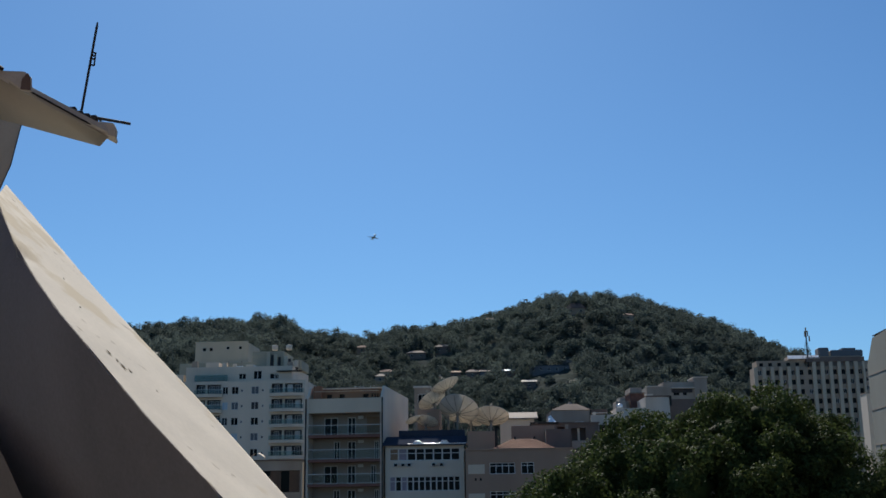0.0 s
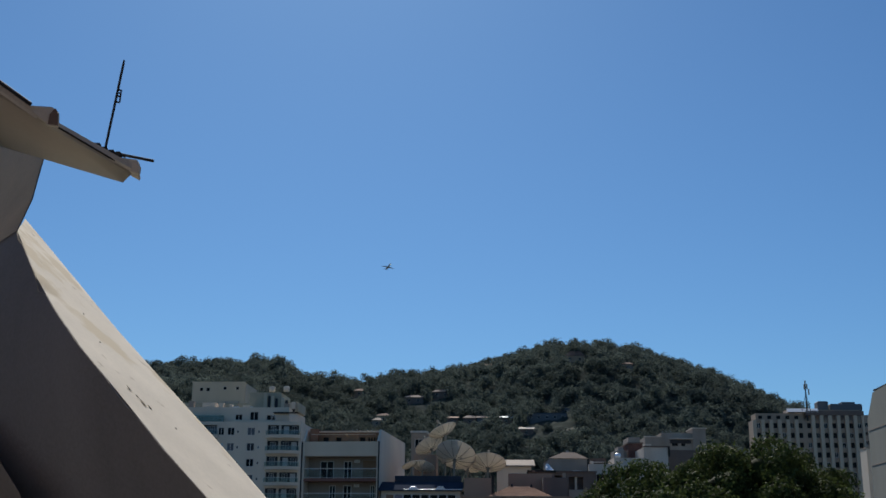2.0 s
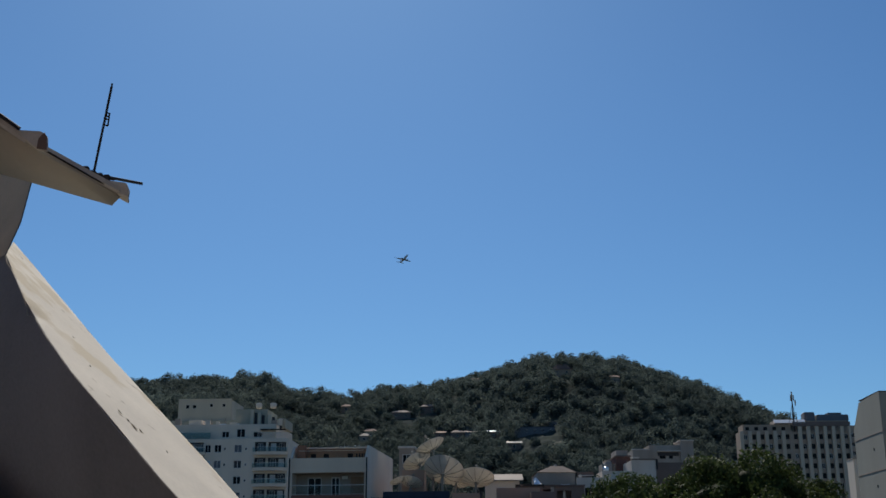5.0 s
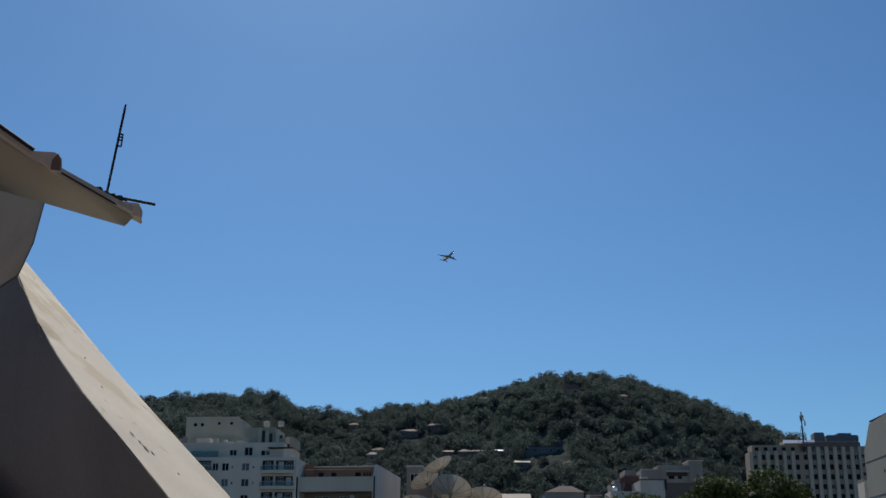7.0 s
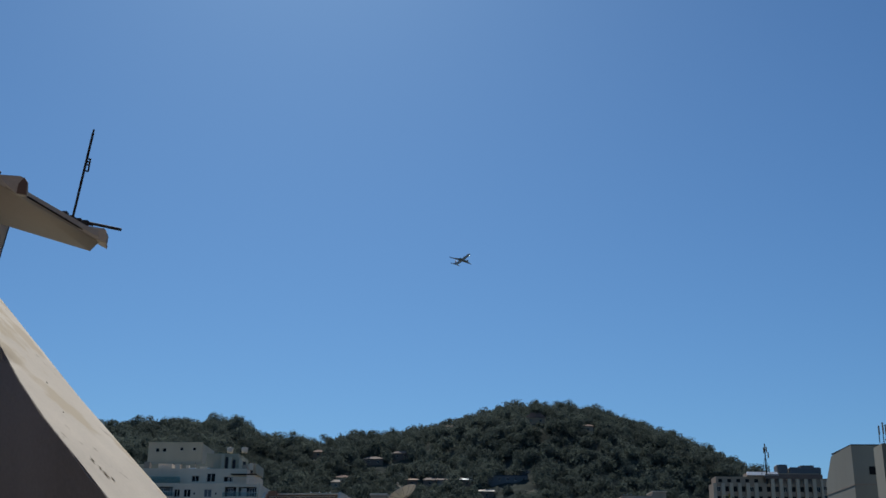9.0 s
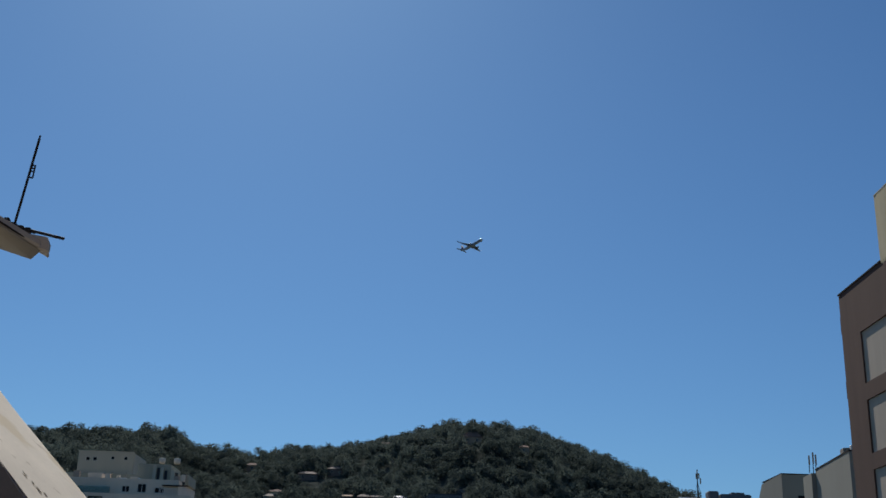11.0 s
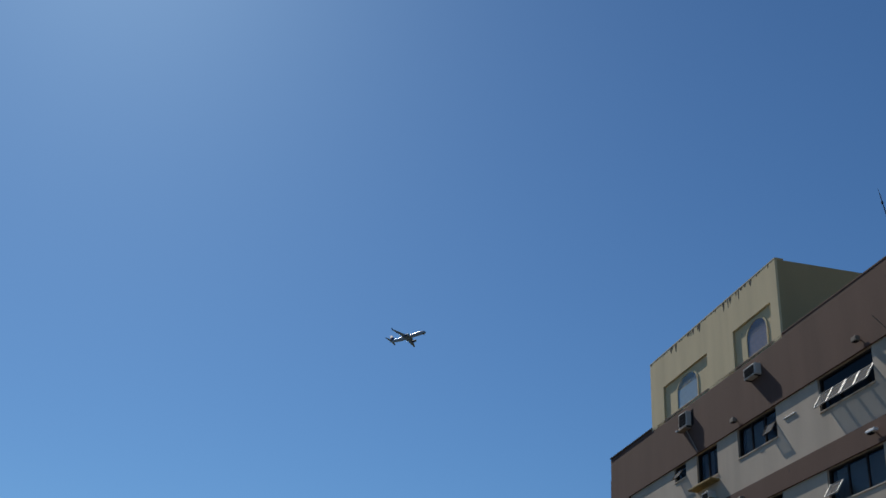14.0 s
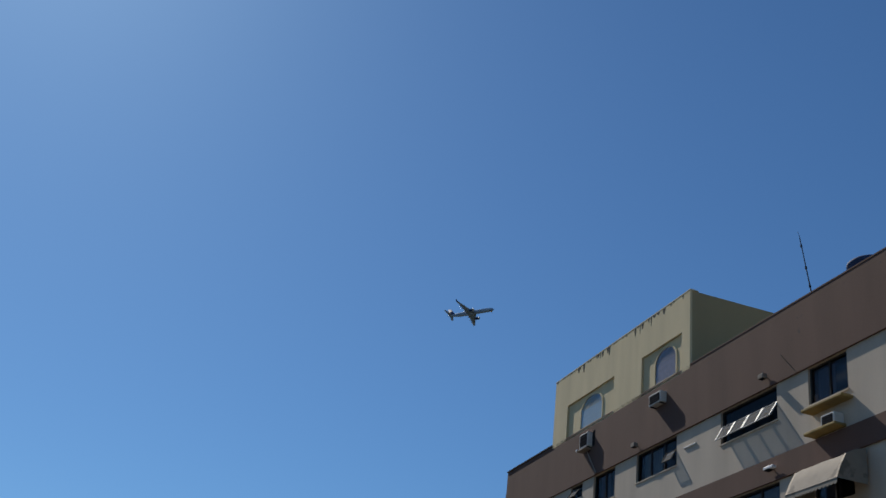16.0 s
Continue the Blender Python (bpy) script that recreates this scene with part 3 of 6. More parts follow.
def make_eave():
    """The end of a fibre-cement roof: deep channel sheets over a cream soffit board."""
    root = empty("roof_eave", pose(0, 0, 0), "overhanging fibre-cement roof edge with a cream soffit", "roof", kind="structure")
    near = [(-3.2, 3.98, 14.51), (-1.66, 3.98, 13.70), (-1.445, 4.00, 13.575), (-1.205, 4.36, 13.503)]
    far = [(-3.2, 4.25, 14.05), (-1.642, 4.25, 13.555), (-1.535, 4.25, 13.525), (-1.240, 4.37, 13.468)]
    bm = bmesh.new()
    va, vb = [bm.verts.new(p) for p in near], [bm.verts.new(p) for p in far]
    ua, ub = [bm.verts.new((x, y, z + 0.012)) for x, y, z in near], [bm.verts.new((x, y, z + 0.05)) for x, y, z in far]
    for i in range(3):
        bm.faces.new((va[i], va[i + 1], vb[i + 1], vb[i])).smooth = True
        bm.faces.new((ua[i], ub[i], ub[i + 1], ua[i + 1]))
        bm.faces.new((va[i], ua[i], ua[i + 1], va[i + 1]))
        bm.faces.new((vb[i], vb[i + 1], ub[i + 1], ub[i]))
    bm.faces.new((va[3], ua[3], ub[3], vb[3]))
    bmesh.ops.recalc_face_normals(bm, faces=bm.faces)
    part("soffit", bm, "soffit", root, "cream soffit board")
    # dark rods paint the shadow in the drip gap under the sheets
    bm = bmesh.new()
    for (p, q) in (((-3.2, 3.975, 14.53), (-1.66, 3.975, 13.717)), ((-1.66, 3.975, 13.717), (-1.445, 3.995, 13.592)), ((-1.445, 3.995, 13.592), (-1.205, 4.355, 13.516))):
        rod(p, q, 0.0038, n=6, bm=bm)
    part("shadow_line", bm, "soot", root, "dark rods for the shadow line at the drip joint")
    # channel sheets: their folded ends overlap, the lower one runs out to the tip
    def sheet(a, b, prof, t=0.010):
        a, b = Vector(a), Vector(b)
        bm = bmesh.new()
        ends = []
        for p in (a, b):
            up = [bm.verts.new(p + Vector((0.0, dy, dz))) for dy, dz in prof]
            lo = [bm.verts.new(p + Vector((-0.004, dy + 0.004, dz - t))) for dy, dz in prof]
            ends.append((up, lo))
        (u0, l0), (u1, l1) = ends
        for k in range(len(prof) - 1):
            bm.faces.new((u0[k], u0[k + 1], u1[k + 1], u1[k]))
            bm.faces.new((l0[k + 1], l0[k], l1[k], l1[k + 1]))
            bm.faces.new((u1[k], u1[k + 1], l1[k + 1], l1[k]))
        bm.faces.new((u0[0], u1[0], l1[0], l0[0]))
        bmesh.ops.recalc_face_normals(bm, faces=bm.faces)
        part("roof_sheet", bm, "fibro", root, "pale folded fibre-cement roof sheet")

    sheet((-3.2, 3.97, 14.79), (-1.47, 3.97, 13.598), [(0, 0), (0.004, 0.024), (0.03, 0.026), (0.5, 0.0)])
    sheet((-1.50, 3.995, 13.622), (-1.19, 4.345, 13.514), [(0, 0.0), (0.004, 0.020), (0.05, 0.022), (0.10, 0.0)])
    part("roof_sheet", bevel(prism([(-1.512, 13.642), (-1.417, 13.637), (-1.391, 13.615), (-1.385, 13.555), (-1.424, 13.561), (-1.480, 13.603)], 3.968, 3.985), 0.004, 1), "fibro", root, "pale folded fibre-cement sheet end")
    part("sheet_mouth", prism([(-1.421, 13.603), (-1.401, 13.628), (-1.390, 13.612), (-1.386, 13.558), (-1.424, 13.563)], 3.962, 3.966), "dull_brown", root, "dark open channel end")
    part("roof_sheet", bevel(prism([(-1.265, 13.569), (-1.180, 13.558), (-1.166, 13.526), (-1.168, 13.494), (-1.208, 13.506), (-1.221, 13.521)], 4.335, 4.36), 0.004, 1), "fibro", root, "pale folded fibre-cement sheet end")
    part("ridge_cap", rod((-3.2, 3.95, 14.84), (-1.497, 3.962, 13.643), 0.008, n=8), "dark_metal", root, "dark flashing strip")


def make_antenna():
    root = empty("tv_antenna", pose(-1.338, 4.40, 13.605), "thin dark metal aerial rod clamped to the roof edge", "antenna")
    part("mast", rod((0, 0, 0), (0.046, 0, 0.41), 0.0055), "dark_metal", root)
    part("tip", rod((0.046, 0, 0.41), (0.0475, 0, 0.425), 0.004), "dark_metal", root)
    part("boom", rod((-0.005, 0, 0.012), (0.209, 0, -0.03), 0.0065), "dark_metal", root)
    bm = bmesh.new()
    a, b, w = Vector((0.034, 0, 0.29)), Vector((0.028, 0, 0.235)), Vector((0.016, 0, -0.005))
    for p, q in ((a, a + w), (b, b + w), (a + w, b + w), ((a + b) / 2, (a + b) / 2 + w), (a * 0.75 + b * 0.25, a * 0.75 + b * 0.25 + w * 0.9)):
        rod(p - Vector((0.003, 0, 0)), q, 0.0035, n=6, bm=bm)
    part("connector_box", bm, "dark_metal", root)
    for x, z in ((-0.03, 0.03), (0.0, 0.012), (0.03, 0.0), (0.06, -0.008)):
        part("clamp", bevel(boxes((x - 0.012, x + 0.012, -0.016, 0.012, z - 0.012, z + 0.014)), 0.003, 1), "dark_metal", root)
    part("cable", rod((-0.04, 0.0, 0.035), (0.09, 0.0, -0.015), 0.004, n=6), "dark_metal", root)


# ---- windows, shared by all houses ----
WINDOWS = {}


def window(parent, x, y, z, w, h, cols=2, rows=1, frame_mat="frame_white", bar=0.05, pane_mat="glass", top_row=0.0):
    """A framed window with its pane, its lower corner at x, y, z in the parent's space, facing -y."""
    key = (round(w, 3), round(h, 3), cols, rows, frame_mat, bar, pane_mat, top_row)
    if key not in WINDOWS:
        zs = [0.0] + [(h - top_row if top_row and rows == 2 else h * k / rows) for k in range(1, rows)] + [h]
        lights = []
        for i in range(cols):
            for k in range(rows):
                lights.append((w * i / cols + bar * (1 if i == 0 else 0.5), w * (i + 1) / cols - bar * (1 if i == cols - 1 else 0.5), zs[k] + bar * (1 if k == 0 else 0.5), zs[k + 1] - bar * (1 if k == rows - 1 else 0.5)))
        bm = wall_sheet(0, w, 0, h, 0.07, lights)
        fm, pm = bpy.data.meshes.new("window"), bpy.data.meshes.new("pane")
        bm.to_mesh(fm)
        bm.free()
        bm = boxes((bar * 0.5, w - bar * 0.5, 0.035, 0.045, bar * 0.5, h - bar * 0.5))
        bm.to_mesh(pm)
        bm.free()
        fm.materials.append(M[frame_mat])
        pm.materials.append(M[pane_mat])
        WINDOWS[key] = (fm, pm)
    fm, pm = WINDOWS[key]
    ob = new("window", fm)
    ob.parent, ob.location = parent, (x, y, z)
    pane = new("pane", pm)
    pane.parent = ob
    return ob


def sash(parent, x, z, w, h, open_deg, y=0.10, frame_mat="frame_bright"):
    """A top-hung sash, hinged at its upper edge and pushed open."""
    b = 0.022
    bm = wall_sheet(0, w, -h, 0, 0.03, [(b * 1.7, w - b * 1.7, -h + b, -b)])
    ob = part("sash", bm, frame_mat, parent, "open top-hung aluminium sash")
    ob.matrix_basis = pose(x, y, z, -open_deg, 0, 0)
    part("sash_pane", boxes((b * 1.7, w - b * 1.7, 0.012, 0.02, -h + b, -b)), "dusty_glass", ob)
    for k in (0.0, w - b * 1.7):
        part("stile", boxes((k + 0.003, k + b * 1.7 - 0.003, -0.006, 0.0, -h + 0.01, -0.01)), "frame_white" if frame_mat == "frame_bright" else frame_mat, ob)


# ---- brown apartment block across the street ----
BROWN = Matrix(((-0.0757, 0.9971, 0, 21.437), (-0.9971, -0.0757, 0, 44.878), (0, 0, 1, 0), (0, 0, 0, 1)))
STRIPS = [(22.50, 24.66), (19.68, 21.82), (16.9, 19.04), (14.1, 16.25), (11.6, 13.5), (8.8, 10.7), (6.0, 7.9)]


def arch_window(parent, x, y, z, w, h, curtain):
    """A round-headed window: moulded frame, pane and a curtain drawn behind it."""
    n, rise = 12, h * 0.42
    outer = [(0, 0), (w, 0)] + [(w / 2 + w / 2 * math.cos(math.pi * k / n), h - rise + rise * math.sin(math.pi * k / n)) for k in range(n + 1)]
    t = 0.075
    inner = [(t, t * 0.6), (w - t, t * 0.6)] + [(w / 2 + (w / 2 - t) * math.cos(math.pi * k / n), h - rise + (rise - t * 0.8) * math.sin(math.pi * k / n)) for k in range(n + 1)]
    bm = bmesh.new()
    of, inf = [bm.verts.new((a, 0, b)) for a, b in outer], [bm.verts.new((a, 0, b)) for a, b in inner]
    ob_, ib = [bm.verts.new((a, 0.05, b)) for a, b in outer], [bm.verts.new((a, 0.05, b)) for a, b in inner]
    for i in range(len(outer)):
        j = (i + 1) % len(outer)
        bm.faces.new((of[i], of[j], inf[j], inf[i]))
        bm.faces.new((of[j], of[i], ob_[i], ob_[j]))
        bm.faces.new((inf[i], inf[j], ib[j], ib[i]))
    bmesh.ops.recalc_face_normals(bm, faces=bm.faces)
    win = part("arched_window", bm, "cream", parent)
    win.location = (x, y, z)
    bm = bmesh.new()
    bm.faces.new([bm.verts.new((a, 0.018, b)) for a, b in inner])
    part("pane", bm, "sky_glass", win)
    bm = bmesh.new()
    rows = []
    for k, (a, b) in enumerate(inner):
        rows.append(bm.verts.new((a, 0.030 + 0.002 * (k % 2), b)))
    bm.faces.new(rows)
    part("curtain", bm, curtain, win)


def make_brown_block():
    root = empty("apartment_block", BROWN, "brown and pale grey apartment block with a cream penthouse", "building")
    part("wall", wall_sheet(0, 55, 0, 26.82, 0.075, [(2.0, 54, a, b) for a, b in STRIPS]), "brown", root, "brown rendered bands")
    part("core", boxes((0.01, 54.99, 0.75, 13, 0, 26.0), (0.0, 0.2, 0.075, 13, 0, 26.8), (54.8, 55, 0.075, 13, 0, 26.8), (0.2, 54.8, 12.8, 13, 0, 26.8)), "brown", root, "brown side and rear walls")
    part("roof_deck", boxes((0.2, 54.8, 0.4, 12.8, 26.0, 26.1)), "concrete", root)
    part("coping", boxes((-0.03, 4.68, -0.04, 0.2, 26.82, 26.87)), "frame_dark", root, "dark metal coping")
    part("parapet_cap", boxes((15.42, 55.03, -0.012, 0.2, 26.82, 26.86)), "brown", root)
    for z in (25.1, 22.3, 19.4):
        part("corner_patch", boxes((-0.05, 0.02, 0.0, 0.4, z, z + 0.75)), "brown", root)
    cols = [(6.53, 1.03, 24.10, 24.65, 1), (8.50, 1.70, 23.53, 24.65, 2), (11.78, 2.72, 23.62, 24.65, 3), (17.12, 2.92, 23.60, 24.65, 1), (21.49, 1.66, 23.56, 24.65, 2), (25.6, 2.64, 23.60, 24.65, 3), (29.6, 1.6, 23.5, 24.65, 2), (33.0, 2.64, 23.6, 24.65, 3), (38.0, 2.9, 23.6, 24.65, 3)]
    for f, (a, b) in enumerate(STRIPS):
        dz = (b - 24.66)
        holes = [(u, u + w, max(z0 + dz, a + 0.05), z1 + dz) for u, w, z0, z1, n in cols]
        ob = part("panel", wall_sheet(2.0, 54, a, b, 0.16, holes), "grey_panel", root, "pale grey rendered panel")
        ob.location = (0, 0.075, 0)
        for (u, w, z0, z1, n), (h0, h1, g0, g1) in zip(cols, holes):
            if f > 3:
                continue
            part("sill", boxes((u - 0.03, u + w + 0.03, 0.045, 0.16, g0 - 0.04, g0)), "grey_panel", root, "thin rendered sill")
            window(root, u, 0.15, g0, w, g1 - g0, 3 if n == 1 and w > 2 and f else n, 1, "frame_dark", 0.045, "glass" if n == 1 and not f else "thin_glass")
            part("curtain", boxes((u + 0.04, u + w * (0.45 if n > 1 else 0.9), 0.40, 0.42, g0, g1)), "lilac" if n == 2 else "curtain", root, "pale drawn curtain")
            # a dark sheet gives the room's shade by its colour
            part("room", boxes((u - 0.4, u + w + 0.4, 0.70, 0.74, g0 - 0.4, g1 + 0.04)), "shade_dark", root, "dark sheet for the unlit room behind the window")
    # open sashes
    for i in range(4):
        sash(root, 17.17 + i * 0.72, 24.16, 0.70, 0.56, 30 + i % 2)
    sash(root, 13.82, 24.20, 0.64, 0.46, 30, frame_mat="frame_dark")
    sash(root, 6.62, 24.52, 0.7, 0.42, 32, frame_mat="frame_dark")
    sash(root, 17.20, 21.36, 0.70, 0.48, 32)
    sash(root, 6.7, 21.7, 0.7, 0.42, 32, frame_mat="frame_dark")
    # ledges that carry air conditioners under the narrow windows
    for u, w, zz in ((8.34, 2.06, 23.34), (8.41, 1.86, 22.66), (21.53, 1.93, 23.32), (21.60, 1.52, 22.64)):
        part("ledge", bevel(boxes((u + 0.06, u + w - 0.14, -0.30, 0.10, zz - 0.08, zz)), 0.02, 1), "yellow", root, "ochre painted ledge")
    part("vent_cap", bevel(boxes((14.98, 15.72, 0.035, 0.085, 24.02, 24.07)), 0.01, 1), "ac_body", root, "small pale vent hood")
    # penthouse
    part("penthouse", wall_sheet(4.68, 15.4, 26.70, 29.61, 0.085, [(5.95, 9.97, 26.80, 28.21), (12.10, 14.87, 26.80, 28.21)]), "cream", root, "cream rendered penthouse front")
    # side walls take the shaded copy of the cream colour
    part("penthouse_wall", boxes((4.68, 4.9, 0.085, 12.7, 26.1, 29.6), (15.18, 15.4, 0.085, 12.7, 26.1, 29.6), (4.9, 15.18, 0.52, 12.7, 29.3, 29.55)), "cream_shaded", root, "cream penthouse side walls in a darker olive shade tone")
    part("recess_wall", wall_sheet(5.0, 15.1, 26.1, 29.3, 0.2, [(7.14, 8.92, 26.86, 27.62), (13.00, 14.38, 26.86, 27.62)]), "cream", root).location = (0, 0.087, 0)
    arch_window(root, 7.06, 0.055, 26.84, 1.94, 1.27, "blue_curtain")
    arch_window(root, 12.92, 0.055, 26.84, 1.54, 1.27, "lilac")
    for a, b in ((5.94, 9.98), (12.09, 14.88)):
        part("recess_sill", boxes((a, b, -0.012, 0.3, 26.765, 26.79)), "dull_brown", root, "thin dark sill strip")
    rng = random.Random(5)
    u = 4.72
    while u < 15.0:
        w, drop = rng.uniform(0.03, 0.15) * rng.choice((1, 1, 1.8)), rng.choice((0.04, 0.06, 0.09, 0.13, 0.18, 0.26, 0.38))
        if rng.random() < 0.80:
            bm = bmesh.new()
            shape = ((u, 29.635), (u + w, 29.635), (u + w, 29.62 - drop * 0.3), (u + w * 0.6, 29.62 - drop), (u + w * 0.4, 29.62 - drop * 0.95), (u, 29.62 - drop * 0.4))
            f, k = [bm.verts.new((p, -0.006, q)) for p, q in shape], [bm.verts.new((p, 0.0, q)) for p, q in shape]
            bm.faces.new(f)
            for a in range(6):
                bm.faces.new((f[a], k[a], k[(a + 1) % 6], f[(a + 1) % 6]))
            bmesh.ops.recalc_face_normals(bm, faces=bm.faces)
            part("water_stain", bm, "soot", root, "black mould streak under the roof edge")
        u += w + rng.uniform(0.0, 0.12)
    part("roof_edge", boxes((4.66, 15.42, -0.008, 0.32, 29.61, 29.65)), "cream", root)
    part("down_pipe", rod((4.62, 0.25, 28.5), (4.62, 0.25, 26.9), 0.025, n=8), "concrete", root)
    # thin dark slanting line on the render
    part("dark_rod", rod((20.40, -0.008, 25.43), (21.03, -0.008, 24.73), 0.009, n=8), "soot", root)

    # things fixed to the front
    def ac(u, z, w=0.82, h=0.47, d=0.2, y=0.0, shell="ac_body"):
        r = empty("air_conditioner", BROWN @ pose(u, y, z), "off-white window air conditioner fixed to a wall", "air conditioner", "air conditioners on the brown block")
        part("casing", bevel(boxes((0, w, -d, 0.1, 0, h)), 0.015, 1), shell, r)
        part("grille", boxes((0.05, w - 0.05, -d - 0.006, -d + 0.02, 0.045, h - 0.045)), "ac_grille", r, "dark condenser grille")
        for k in range(1, 4):
            part("grille_bar", boxes((0.05, w - 0.05, -d - 0.010, -d - 0.006, h * k / 4 - 0.006, h * k / 4 + 0.006)), "dark_metal", r)
        for k in (0.06, w - 0.1):
            part("bracket", boxes((k, k + 0.04, -d * 0.9, 0.0, -0.04, 0.0)), "dark_metal", r)
        return r

    ac(13.12, 25.96, 0.79, 0.40, 0.24)
    ac(7.66, 25.86, 0.70, 0.57, 0.2)
    part("ac_opening", boxes((8.40, 8.58, -0.004, 0.03, 25.84, 26.46)), "ac_grille", root, "dark gap beside an air conditioner")
    ac(22.35, 22.62, 0.55, 0.32, 0.24)
    ac(9.4, 22.62, 0.55, 0.32, 0.24)
    tray = empty("drip_tray", BROWN @ pose(7.52, -0.28, 25.70), "bent pale metal drip tray under an air conditioner", "tray")
    part("pan", bevel(boxes((0.08, 0.80, 0.0, 0.28, 0.05, 0.10)), 0.015, 1), "concrete", tray)
    part("lip", boxes((0.04, 0.16, -0.02, 0.05, 0.09, 0.14)), "bright_white", tray, "bright bent metal lip")
    part("hose", rod((0.55, 0.2, 0.05), (1.36, 0.24, -1.03), 0.022, n=8), "concrete", tray, "grey drain hose")
    for u, z in ((11.83, 24.82), (19.52, 24.88), (12.00, 22.02), (19.70, 22.07)):
        lamp = empty("wall_lamp", BROWN @ pose(u, 0, z), "small metal floodlight over a window", "lamp", "floodlights on the brown block")
        part("arm", rod((0.15, 0.02, 0.1), (0.15, -0.06, 0.12), 0.02, n=6), "dark_metal", lamp)
        if z == 22.07:
            part("head", bevel(boxes((-0.04, 0.40, -0.20, -0.05, 0.05, 0.14)), 0.02, 1), "bright_white", lamp, "white floodlight head")
        else:
            part("head", bevel(boxes((0.01, 0.27, -0.22, -0.05, 0.02, 0.17)), 0.02, 1), "brown_shade", lamp)
        part("lens", boxes((0.04, 0.24, -0.20, -0.07, 0.012, 0.05)), "ac_grille", lamp, "dark lamp glass")
    # fabric awning over the window below
    awn = empty("awning", BROWN @ pose(21.65, 0.0, 20.70), "pale canvas awning with a scalloped edge", "awning")
    bm = bmesh.new()
    prof = [(0.0, 1.05), (-0.34, 0.95), (-0.60, 0.80), (-0.79, 0.45), (-0.92, 0.12)]
    W = 2.1
    cols = 16
    grid = []
    for k in range(cols + 1):
        s = k / cols
        sag = 0.03 * math.sin(math.pi * s) + 0.018 * math.sin(9 * s + 1.0)
        grid.append([bm.verts.new((W * s, y, z - sag * math.sin(math.pi * i / 4))) for i, (y, z) in enumerate(prof)])
    for p, q in zip(grid, grid[1:]):
        for i in range(4):
            bm.faces.new((p[i], q[i], q[i + 1], p[i + 1])).smooth = True
    for vs, x in ((grid[0], 0.0), (grid[-1], W)):
        low = bm.verts.new((x, 0.0, 0.12))
        bm.faces.new(vs + [low])
    part("canvas", bm, "canvas", awn)
    bm = bmesh.new()
    n = 14
    for i in range(n):
        x0, x1 = W * i / n, W * (i + 1) / n
        v = [bm.verts.new((x0 + (x1 - x0) * k / 4, -0.925, 0.12 - 0.10 - 0.05 * math.sin(math.pi * k / 4))) for k in range(5)]
        t0, t1 = bm.verts.new((x1, -0.922, 0.125)), bm.verts.new((x0, -0.922, 0.125))
        bm.faces.new(v + [t0, t1])
    part("valance", bm, "canvas", awn, "scalloped canvas valance")
    part("front_bar", rod((0, -0.92, 0.12), (W, -0.92, 0.12), 0.015, n=6), "canvas", awn)
    # roof things
    rodm = empty("lightning_rod", BROWN @ pose(21.80, 0.1, 26.85), "thin dark lightning rod on the roof", "rod")
    part("mast", rod((0, 0, 0), (-0.43, 0, 2.05), 0.020, 0.014, n=6), "dark_metal", rodm)
    part("tip", rod((-0.43, 0, 2.05), (-0.50, 0, 2.28), 0.010, 0.004, n=6), "dark_metal", rodm)
    for zz in (0.25, 0.9, 1.7):
        part("insulator", rod((-0.216 * zz, 0, zz), (-0.216 * zz - 0.015, 0, zz + 0.07), 0.032, n=8), "dark_metal", rodm)
    tank = empty("water_tank", BROWN @ pose(23.0, 1.2, 26.30), "round blue plastic water tank on the roof", "tank")
    bm = lathe([(0, 0.5, 0), (0.1, 0.53, 0), (1.15, 0.6, 0), (1.18, 0.64, 0), (1.25, 0.64, 0), (1.3, 0.58, 0), (1.45, 0.25, 0), (1.47, 0.1, 0)], 28)
    bmesh.ops.rotate(bm, verts=bm.verts, cent=(0, 0, 0), matrix=Matrix.Rotation(radians(90), 3, "X"))
    part("tank_body", bm, "blue_plastic", tank)
    part("stand", boxes((-0.9, 0.9, -0.8, 0.8, -0.2, 0.0)), "concrete", tank, "concrete plinth")


# ---- city ----
def house_shell(root, W, D, top, material, holes, base=0.0, t=0.25):
    """Front wall with openings, side and rear walls, roof deck and a dark sheet standing in for unlit rooms."""
    part("front_wall", wall_sheet(0, W, base, top, t, holes), material, root)
    part("side_wall", boxes((0, 0.2, t, D, base, top)), material, root)
    part("side_wall", boxes((W - 0.2, W, t, D, base, top)), material, root)
    part("rear_wall", boxes((0.2, W - 0.2, D - 0.2, D, base, top)), material, root)
    part("roof", boxes((0.2, W - 0.2, t, D - 0.2, top - 0.5, top - 0.4)), "concrete", root)
    part("interior", boxes((0.22, W - 0.22, t + 0.6, t + 0.8, base, top - 0.5)), "shade_dark", root, "dark sheet for the unlit rooms behind the openings")


